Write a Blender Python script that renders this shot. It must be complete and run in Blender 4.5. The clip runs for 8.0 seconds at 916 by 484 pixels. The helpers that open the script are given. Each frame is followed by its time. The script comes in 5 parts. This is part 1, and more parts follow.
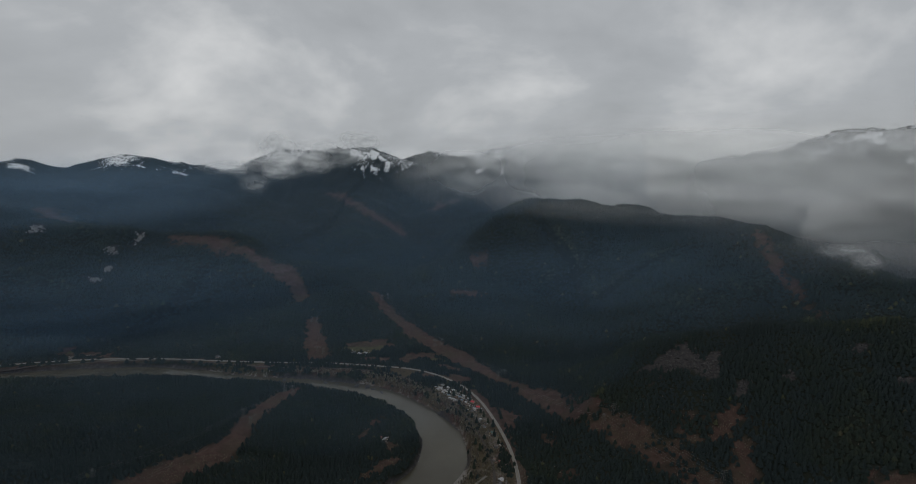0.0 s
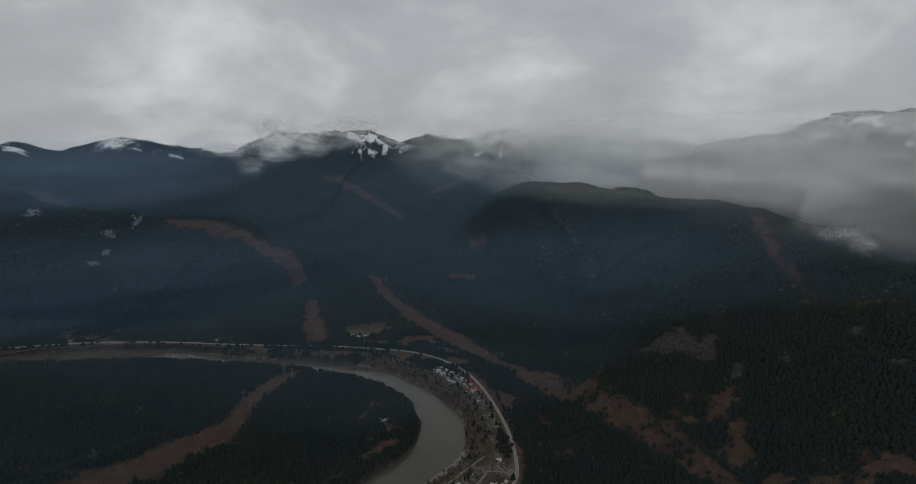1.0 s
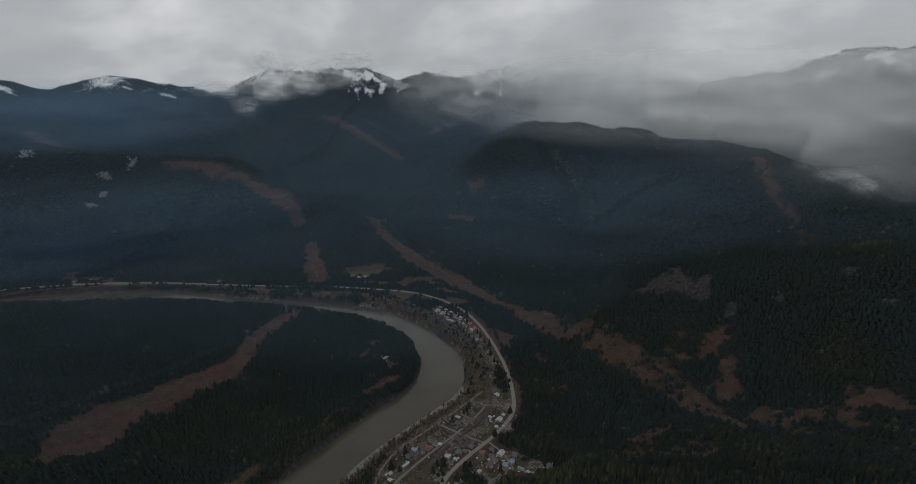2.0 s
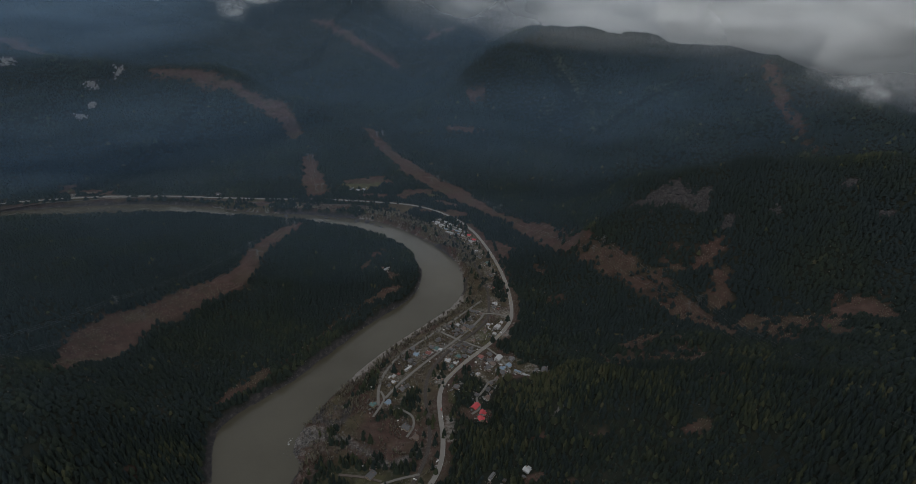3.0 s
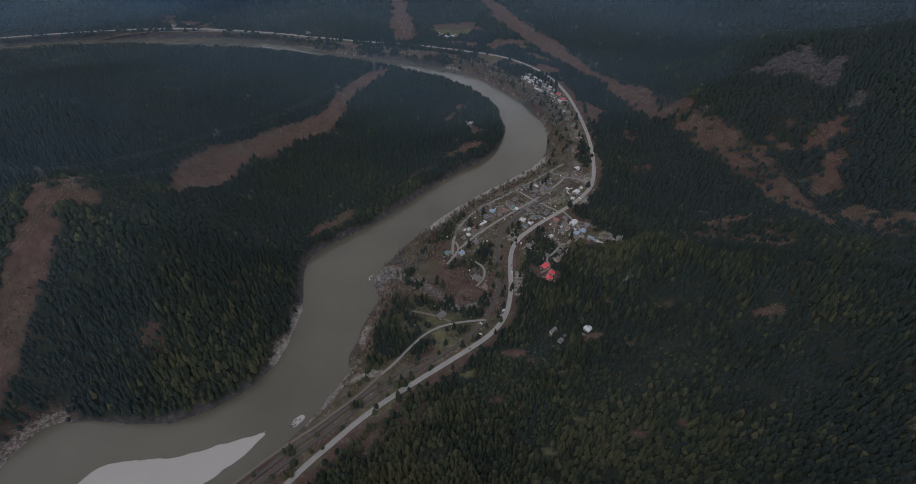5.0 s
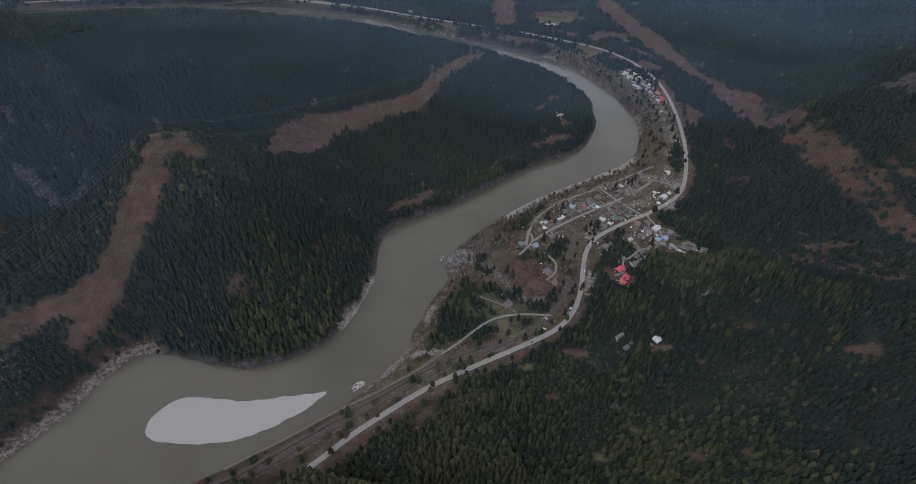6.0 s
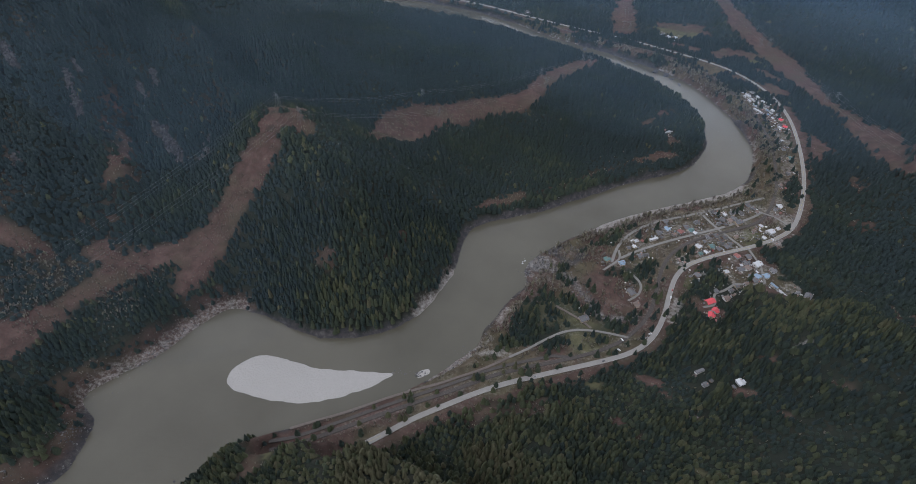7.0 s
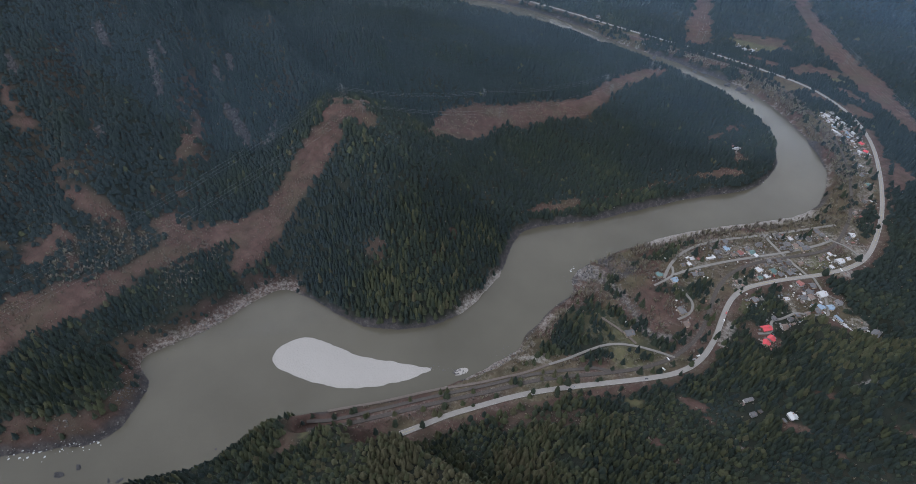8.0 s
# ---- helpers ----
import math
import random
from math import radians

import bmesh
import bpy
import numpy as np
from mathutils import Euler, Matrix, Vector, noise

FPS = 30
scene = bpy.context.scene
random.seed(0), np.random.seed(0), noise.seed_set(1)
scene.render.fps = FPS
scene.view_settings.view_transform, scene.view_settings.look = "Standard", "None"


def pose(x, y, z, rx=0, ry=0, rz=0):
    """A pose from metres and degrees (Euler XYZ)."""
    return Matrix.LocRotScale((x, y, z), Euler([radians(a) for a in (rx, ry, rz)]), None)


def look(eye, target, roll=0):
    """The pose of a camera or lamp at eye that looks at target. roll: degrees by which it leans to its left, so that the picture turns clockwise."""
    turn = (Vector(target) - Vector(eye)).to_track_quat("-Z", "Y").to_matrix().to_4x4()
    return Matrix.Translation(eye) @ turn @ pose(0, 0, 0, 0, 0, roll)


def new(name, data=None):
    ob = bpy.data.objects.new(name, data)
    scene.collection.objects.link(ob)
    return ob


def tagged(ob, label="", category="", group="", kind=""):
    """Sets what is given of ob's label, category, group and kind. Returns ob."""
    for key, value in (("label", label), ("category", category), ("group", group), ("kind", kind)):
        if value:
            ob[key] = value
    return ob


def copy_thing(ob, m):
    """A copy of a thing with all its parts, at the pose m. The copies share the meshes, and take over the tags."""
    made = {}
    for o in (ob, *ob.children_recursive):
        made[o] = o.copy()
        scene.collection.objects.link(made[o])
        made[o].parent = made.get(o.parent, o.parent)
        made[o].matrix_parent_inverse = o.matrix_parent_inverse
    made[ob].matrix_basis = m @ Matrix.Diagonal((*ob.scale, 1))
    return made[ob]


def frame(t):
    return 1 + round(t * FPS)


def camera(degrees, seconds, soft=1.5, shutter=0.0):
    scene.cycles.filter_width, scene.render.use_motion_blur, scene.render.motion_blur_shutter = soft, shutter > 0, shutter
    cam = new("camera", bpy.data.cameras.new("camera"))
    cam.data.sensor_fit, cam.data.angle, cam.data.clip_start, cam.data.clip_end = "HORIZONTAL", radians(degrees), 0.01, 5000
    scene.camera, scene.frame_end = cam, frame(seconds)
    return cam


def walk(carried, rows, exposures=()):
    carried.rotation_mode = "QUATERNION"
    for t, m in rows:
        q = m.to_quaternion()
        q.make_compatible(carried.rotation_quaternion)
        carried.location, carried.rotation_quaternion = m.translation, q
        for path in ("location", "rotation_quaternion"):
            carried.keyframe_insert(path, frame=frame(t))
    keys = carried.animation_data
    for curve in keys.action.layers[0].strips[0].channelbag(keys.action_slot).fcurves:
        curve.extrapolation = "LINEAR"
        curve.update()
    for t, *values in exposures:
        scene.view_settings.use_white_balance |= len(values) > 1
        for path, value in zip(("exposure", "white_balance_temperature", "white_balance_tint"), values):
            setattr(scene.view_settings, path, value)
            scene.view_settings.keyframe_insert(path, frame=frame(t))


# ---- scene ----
import itertools

# The camera hovers 600 m over the river and only turns.
EYE = (0.0, 0.0, 600.0)
cam = camera(80.7, 8.0, soft=0.45)
TURNS = [  # seconds, yaw, pitch, roll
    (0.0, -0.43, -8.44, -0.12), (0.5, -0.51, -8.9, -0.16), (1.0, -0.63, -10.2, -0.11), (1.5, -0.69, -12.58, -0.11),
    (1.7, -0.71, -13.99, -0.1), (2.8, -0.83, -23.75, -0.04), (3.0, -0.85, -25.67, -0.01), (3.5, -0.91, -30.39, 0.04), (4.0, -0.58, -34.61, 0.12), (4.5, 3.55, -38.34, 0.24),
    (4.7, 5.76, -39.55, 0.24), (5.8, 17.36, -42.0, 0.21), (6.0, 19.52, -42.0, 0.19), (6.5, 25.55, -42.01, 0.11), (7.0, 31.66, -41.99, 0.0), (7.5, 35.83, -42.0, -0.1),
    (8.0, 38.78, -42.01, -0.12)]
STOPS = [  # seconds, stops, kelvin, tint
    (0.0, -1.16, 6500, 10), (1.5, -1.16, 6500, 10), (3.0, -0.76, 6480, 11), (3.5, -0.58, 6480, 11), (4.0, -0.40, 6380, 14), (4.5, -0.23, 6280, 17), (6.5, 0.34, 6020, 16), (8.0, 0.65, 5950, 15)]
walk(cam, [(t, pose(*EYE, 90 + p, r, y)) for t, y, p, r in TURNS], STOPS)


# ---------------------------------------------------------------- world and sun
def link(tree, a, out, b, inp):
    tree.links.new(a.outputs[out], b.inputs[inp])


def make_world():
    w = bpy.data.worlds.new("overcast_sky")
    scene.world = w
    w.use_nodes = True
    t = w.node_tree
    t.nodes.clear()
    n = t.nodes.new
    sky = n("ShaderNodeTexSky")
    sky.sky_type, sky.sun_disc = "NISHITA", False
    sky.sun_elevation, sky.sun_rotation = radians(48), radians(200)
    co = n("ShaderNodeTexCoord")
    sep = n("ShaderNodeSeparateXYZ")
    link(t, co, "Generated", sep, 0)
    up = n("ShaderNodeMath")
    up.operation = "MAXIMUM"
    up.inputs[1].default_value = 0.0
    link(t, sep, "Z", up, 0)
    off = n("ShaderNodeMath")
    off.inputs[1].default_value = 0.5
    link(t, up, 0, off, 0)
    flat = []
    for axis in "XY":
        d = n("ShaderNodeMath")
        d.operation = "DIVIDE"
        link(t, sep, axis, d, 0)
        link(t, off, 0, d, 1)
        flat.append(d)
    com = n("ShaderNodeCombineXYZ")
    link(t, flat[0], 0, com, 0)
    link(t, flat[1], 0, com, 1)
    big = n("ShaderNodeTexNoise")
    big.inputs["Scale"].default_value, big.inputs["Detail"].default_value = 1.8, 8
    big.inputs["Roughness"].default_value, big.inputs["Distortion"].default_value = 0.52, 0.2
    link(t, com, 0, big, "Vector")
    ramp = n("ShaderNodeValToRGB")
    e = ramp.color_ramp.elements
    e[0].position, e[0].color = 0.32, (0.72, 0.755, 0.79, 1)
    e[1].position, e[1].color = 0.68, (1.42, 1.44, 1.45, 1)
    m = ramp.color_ramp.elements.new(0.5)
    m.color = (0.90, 0.94, 0.98, 1)
    link(t, big, "Fac", ramp, "Fac")
    mix = n("ShaderNodeMix")
    mix.data_type = "RGBA"
    mix.inputs[0].default_value = 0.95
    scale = n("ShaderNodeMix")
    scale.data_type, scale.blend_type = "RGBA", "MULTIPLY"
    scale.inputs[0].default_value = 1.0
    scale.inputs[7].default_value = (0.12, 0.12, 0.12, 1)
    link(t, sky, 0, scale, 6)
    link(t, scale, 2, mix, 6)
    link(t, ramp, 0, mix, 7)
    bg = n("ShaderNodeBackground")
    bg.inputs["Strength"].default_value = 1.03
    link(t, mix, 2, bg, "Color")
    out = n("ShaderNodeOutputWorld")
    link(t, bg, 0, out, 0)


make_world()
sun_data = bpy.data.lights.new("sun", "SUN")
sun_data.energy, sun_data.angle, sun_data.color = 0.8, radians(18), (1.0, 0.97, 0.92)
sun = new("sun", sun_data)
sun.matrix_world = look((-300, -700, 1500), (0, 600, 0))


# ---------------------------------------------------------------- lines of the plan
def smooth_line(points, times=2, closed=False):
    """A polyline with its corners cut."""
    p = np.array(points, float)
    for _ in range(times):
        q = np.vstack([p, p[:1]]) if closed else p
        a, b = q[:-1] * 0.75 + q[1:] * 0.25, q[:-1] * 0.25 + q[1:] * 0.75
        r = np.empty((2 * len(a), p.shape[1]))
        r[0::2], r[1::2] = a, b
        p = r if closed else np.vstack([p[:1], r[1:-1], p[-1:]]) if len(r) > 2 else p
    return p


def line_distance(x, y, line):
    """Distance of points to a polyline, and the values of its further columns at the nearest place."""
    best = np.full(x.shape, 1e18)
    extra = np.zeros((line.shape[1] - 2,) + x.shape)
    for a, b in zip(line[:-1], line[1:]):
        dx, dy = b[0] - a[0], b[1] - a[1]
        s = np.clip(((x - a[0]) * dx + (y - a[1]) * dy) / max(dx * dx + dy * dy, 1e-9), 0, 1)
        d = (x - a[0] - s * dx) ** 2 + (y - a[1] - s * dy) ** 2
        hit = d < best
        best = np.where(hit, d, best)
        for k in range(len(extra)):
            extra[k] = np.where(hit, a[2 + k] + s * (b[2 + k] - a[2 + k]), extra[k])
    return np.sqrt(best), extra


def inside(x, y, ring):
    c = np.zeros(x.shape, bool)
    for a, b in zip(ring, np.roll(ring, -1, axis=0)):
        if a[1] == b[1]:
            continue
        c ^= ((a[1] > y) != (b[1] > y)) & (x < (b[0] - a[0]) * (y - a[1]) / (b[1] - a[1]) + a[0])
    return c


def step(a, b, v):
    s = np.clip((v - a) / (b - a), 0, 1)
    return s * s * (3 - 2 * s)


def lattice(seed):
    return np.random.RandomState(seed).rand(256, 256)


def value_noise(x, y, size, seed):
    tab = lattice(seed)
    u, v = np.asarray(x) / size, np.asarray(y) / size
    i, j = np.floor(u).astype(int), np.floor(v).astype(int)
    f, g = u - i, v - j
    f, g = f * f * f * (f * (6 * f - 15) + 10), g * g * g * (g * (6 * g - 15) + 10)
    i, j, k, l = i % 256, j % 256, (i + 1) % 256, (j + 1) % 256
    return (tab[i, j] * (1 - f) + tab[k, j] * f) * (1 - g) + (tab[i, l] * (1 - f) + tab[k, l] * f) * g - 0.5


def fbm(x, y, size, octaves, seed, gain=0.5):
    total, amp = 0, 1.0
    for o in range(octaves):
        total = total + amp * value_noise(x * 0.8 + y * 0.6, y * 0.8 - x * 0.6, size / 2 ** o, seed + o) if o % 2 else total + amp * value_noise(x, y, size / 2 ** o, seed + o)
        amp *= gain
    return total


INNER = [(-1900, 1120), (-1500, 1330), (-1259, 1400), (-1107, 1415), (-952, 1428), (-789, 1432), (-612, 1405), (-474, 1380), (-380, 1362), (-269, 1321),
         (-178, 1280), (-104, 1197), (-72, 1110), (-66, 1050), (-82, 975), (-148, 900), (-196, 828), (-242, 758), (-278, 700), (-345, 630),
         (-350, 590), (-338, 545), (-320, 505), (-312, 455), (-318, 400), (-330, 365), (-362, 329), (-394, 306), (-431, 293), (-477, 289),
         (-521, 284), (-560, 272), (-571, 235), (-573, 196), (-576, 149), (-592, 112), (-603, 80), (-588, 61), (-556, 58), (-539, 35),
         (-524, 5), (-530, -25), (-560, -60), (-620, -120), (-720, -300), (-800, -700)]
OUTER = [(-600, -700), (-540, -300), (-470, -80), (-434, -10), (-404, 29), (-388, 60), (-385, 85), (-386, 110), (-371, 142), (-344, 174),
         (-307, 217), (-280, 252), (-258, 288), (-241, 321), (-227, 353), (-216, 392), (-218, 428), (-216, 499), (-204, 540), (-223, 558),
         (-228, 585), (-205, 643), (-171, 711), (-152, 750), (-78, 849), (-18, 912), (24, 975), (32, 1034), (22, 1115), (4, 1158),
         (-23, 1205), (-64, 1262), (-133, 1335), (-197, 1378), (-262, 1405), (-341, 1423), (-426, 1441), (-500, 1445), (-610, 1462), (-726, 1505),
         (-882, 1527), (-1080, 1520), (-1311, 1472), (-1520, 1410), (-1920, 1200)]
OUTER_LINE = smooth_line(OUTER)
RIVER = np.vstack([smooth_line(INNER), smooth_line(OUTER)])
BAR = smooth_line([(-465, 178), (-473, 203), (-461, 233), (-427, 246), (-389, 254), (-356, 266), (-315, 290), (-283, 309), (-292, 288),
                   (-307, 259), (-347, 215), (-380, 195), (-423, 183), (-452, 177)], closed=True)
BAR_TIP = smooth_line([(-262, 322), (-252, 335), (-246, 330), (-256, 312)], closed=True)
HIGHWAY = smooth_line([(-266, 174), (-253, 198), (-244, 214), (-224, 254), (-208, 279), (-166, 342), (-115, 397), (-62, 451), (-30, 487), (-14, 525),
                       (-12, 573), (-18, 621), (-20, 659), (-13, 689), (4, 717), (41, 763), (80, 807), (105, 844), (119, 885), (122, 941),
                       (119, 1016), (108, 1092), (91, 1174), (66, 1264), (30, 1341), (-19, 1404), (-87, 1457), (-157, 1482), (-262, 1500),
                       (-371, 1518), (-474, 1518), (-652, 1530), (-838, 1554), (-1016, 1555), (-1163, 1535), (-1318, 1500), (-1600, 1400), (-2000, 1200)])
RAIL = smooth_line([(-338, 140), (-318, 160), (-288, 201), (-238, 270), (-215, 299), (-192, 330), (-170, 362), (-144, 390), (-115, 418), (-83, 451),
                    (-62, 477), (-43, 510), (-30, 563), (-35, 613), (-43, 663), (-40, 705), (-30, 735), (-8, 772), (24, 810), (48, 838), (68, 868), (76, 905), (78, 970),
                    (72, 1021), (57, 1092), (49, 1133), (33, 1172), (15, 1212), (-16, 1275), (-47, 1314), (-78, 1345), (-113, 1388), (-148, 1420),
                    (-243, 1465), (-368, 1482), (-530, 1482), (-800, 1545), (-1000, 1540), (-1300, 1486), (-1900, 1210)])
STREETS = {
    "middle": [(-104, 656), (-90, 682), (-60, 725), (-28, 765), (9, 808), (34, 842), (56, 874), (66, 896)],
    "west_drive": [(-118, 616), (-109, 639), (-104, 656), (-113, 672)],
    "upper": [(-113, 640), (-118, 678), (-113, 717), (-89, 768), (-24, 837), (62, 941)],
    "cross": [(-23, 836), (10, 809), (55, 782)],
    "cross_far": [(66, 893), (90, 893), (116, 875)],
    "east": [(62, 785), (86, 752), (98, 715)],
    "east_low": [(98, 715), (80, 700), (60, 690)],
    "red_drive": [(60, 690), (48, 665), (36, 652), (46, 632), (30, 618)],
    "south_lane": [(-43, 510), (-64, 505), (-90, 496), (-108, 486), (-124, 472), (-140, 444), (-151, 421), (-166, 397)],
    "field_drive": [(-150, 511), (-131, 509), (-112, 506), (-92, 499)],
    "river_track": [(-166, 397), (-184, 365), (-205, 338), (-222, 315), (-246, 288), (-282, 246), (-312, 206), (-338, 172)],
    "gravel_lane": [(-84, 634), (-72, 628), (-58, 617), (-55, 596), (-65, 575)],
}
STREETS = {k: smooth_line(v) for k, v in STREETS.items()}

# Cleared strips of brown brush: centre line with half width.
CLEARED = [
    [(-395, 1330, 14), (-425, 1300, 22), (-458, 1129, 24), (-455, 1022, 28), (-512, 930, 32), (-555, 858, 36), (-588, 800, 40), (-592, 735, 38), (-570, 660, 22), (-548, 605, 8)],
    [(-1240, 2365, 30), (-1058, 2382, 36), (-891, 2343, 42), (-680, 2228, 38), (-604, 2080, 28)],
    [(-520, 1915, 30), (-505, 1870, 34), (-413, 1578, 36)],
    [(-343, 2257, 16), (-184, 1895, 30), (-69, 1679, 38), (-5, 1600, 42), (14, 1575, 38), (123, 1378, 18), (223, 1217, 24), (307, 1000, 28), (376, 901, 30), (425, 815, 24), (450, 735, 18), (446, 690, 10)],
    [(1192, 2120, 12), (1117, 1901, 18), (1089, 1708, 20), (1042, 1451, 16)],
    [(-783, 3425, 22), (-595, 3294, 30), (-475, 3197, 40), (-330, 3200, 44)],
    [(-1850, 2460, 50), (-1654, 2436, 60), (-1580, 2450, 40)],
    [(-985, 440, 4), (-962, 425, 9), (-879, 365, 17), (-810, 313, 20), (-772, 234, 16), (-722, 213, 14)],
    [(-1040, 170, 8), (-1010, 161, 13), (-952, 151, 16), (-892, 144, 18), (-851, 139, 14), (-816, 138, 12), (-765, 165, 12)],
    [(-112, 1000, 5), (-172, 935, 7), (-227, 848, 8), (-274, 773, 9), (-322, 700, 11), (-357, 645, 12)],
    [(-630, 450, 26), (-630, 395, 28), (-630, 345, 34), (-622, 290, 30), (-610, 245, 12)],
    [(-640, 320, 26), (-676, 245, 24), (-676, 189, 18), (-689, 153, 16), (-687, 108, 16), (-692, 50, 24), (-713, -10, 38), (-735, -120, 50)],
]
CLEARED = [smooth_line(c) for c in CLEARED]

# Crests of the hills: x, y, height; and the fall of their flanks.
CRESTS = [
    ([(-655, 512, 178), (-615, 516, 182), (-580, 500, 176), (-480, 440, 152), (-420, 400, 118)], 0.72),
    ([(-1150, 560, 226), (-1020, 640, 180), (-940, 715, 172), (-845, 730, 178), (-735, 775, 140), (-665, 850, 84), (-600, 960, 52)], 0.5),
    ([(-1010, 690, 150), (-990, 830, 120), (-902, 936, 104), (-700, 1040, 66), (-520, 1180, 34)], 0.2),
    ([(-845, 730, 172), (-790, 655, 132), (-740, 620, 104)], 0.6),
    ([(-1650, -900, 420), (-1500, -200, 420), (-1430, 150, 440), (-1420, 450, 390), (-1480, 750, 230), (-1500, 950, 110)], 0.5),
    ([(-2700, 1800, 330), (-2300, 1950, 350), (-1835, 2180, 344), (-1747, 2252, 360), (-1608, 2292, 331), (-1387, 2374, 283), (-1203, 2473, 275), (-979, 2516, 259), (-773, 2377, 204), (-626, 2213, 145)], 0.42),
    ([(-2300, 2500, 520), (-1993, 2754, 500), (-1793, 2889, 430), (-1471, 3065, 470), (-1221, 3173, 418)], 0.5),
    ([(-3500, 3150, 560), (-2963, 3583, 605), (-2823, 3695, 590), (-2698, 3787, 543), (-2583, 3866, 615), (-2432, 3963, 672), (-2307, 4037, 672), (-2144, 4126, 618), (-2004, 4196, 590), (-1858, 4263, 530)], 0.42),
    ([(-1900, 3700, 480), (-1678, 3850, 544), (-1461, 3938, 593), (-1189, 4028, 691), (-947, 4092, 693), (-736, 4135, 729), (-564, 4162, 709), (-337, 4086, 608), (-71, 3899, 505), (92, 3699, 411), (230, 3420, 320)], 0.42),
    ([(-736, 4135, 700), (-650, 3500, 430), (-560, 3000, 250)], 0.35),
    ([(-370, 4485, 633), (-130, 4498, 678), (111, 4499, 670), (397, 4482, 729), (587, 4462, 672), (821, 4425, 635), (1048, 4376, 612), (1311, 4305, 543), (1523, 4234, 454)], 0.5),
    ([(624, 4700, 610), (1112, 4600, 615), (1565, 4480, 625), (1975, 4330, 625), (2306, 4187, 620)], 0.5),
    ([(1715, 4268, 545), (1977, 4153, 632), (2219, 4029, 667), (2380, 3936, 668), (2553, 3827, 752), (2658, 3754, 826), (2759, 3680, 862), (2861, 3602, 816), (2968, 3514, 840), (3225, 3280, 900), (3700, 2700, 800)], 0.45),
    ([(36, 2500, 199), (150, 2596, 326), (370, 2775, 420), (602, 2735, 423), (823, 2676, 398), (1017, 2501, 368), (1152, 2331, 384), (1223, 2180, 364), (1225, 1946, 338), (1273, 1794, 307), (1314, 1638, 283), (1323, 1500, 271), (1600, 1300, 290)], 0.4),
    ([(235, 1329, 50), (347, 1253, 128), (419, 1200, 185), (490, 1160, 215), (590, 1130, 238), (690, 1090, 255), (850, 1000, 290), (1200, 800, 360)], 0.5),
    ([(-700, -900, 180), (-300, -260, 150), (0, 0, 195), (250, 150, 235), (450, 300, 240), (800, 350, 290)], 0.42),
    ([(130, 560, 88), (215, 530, 118), (265, 490, 145), (308, 443, 165), (390, 390, 195), (450, 300, 225)], 0.55),
    ([(-1222, 499, 227), (-1018, 597, 187), (-906, 606, 163), (-804, 595, 139), (-739, 581, 138)], 0.6),
    ([(-390, -10, 30), (-366, 30, 38), (-352, 78, 42), (-338, 112, 42), (-308, 138, 40), (-268, 160, 46), (-225, 172, 58), (-140, 130, 110)], 0.75),
]
CRESTS = [(smooth_line(c, 1), s) for c, s in CRESTS]


TERRACE = np.array([(-258, 200), (-62, 451), (-14, 525), (-20, 659), (4, 717), (80, 807), (119, 885), (119, 1016), (91, 1174), (30, 1341), (-87, 1457), (-262, 1500), (-474, 1518), (-652, 1530), (-838, 1554), (-1016, 1555), (-1163, 1535), (-1318, 1500), (-1311, 1472), (-1080, 1520), (-882, 1527), (-726, 1505), (-610, 1462), (-500, 1445),
                    (-341, 1423), (-197, 1378), (-64, 1262), (22, 1115), (24, 975), (-78, 849), (-228, 585), (-216, 499), (-227, 353), (-290, 240)], float)
BENCHES = [(np.array([(50.0, 705.0), (90, 738), (138, 718)]), 26, 15.0), (np.array([(28.0, 640.0), (50, 610)]), 24, 15.0), (np.array([(104.0, 714.0), (142, 692), (152, 712)]), 20, 15.0)]


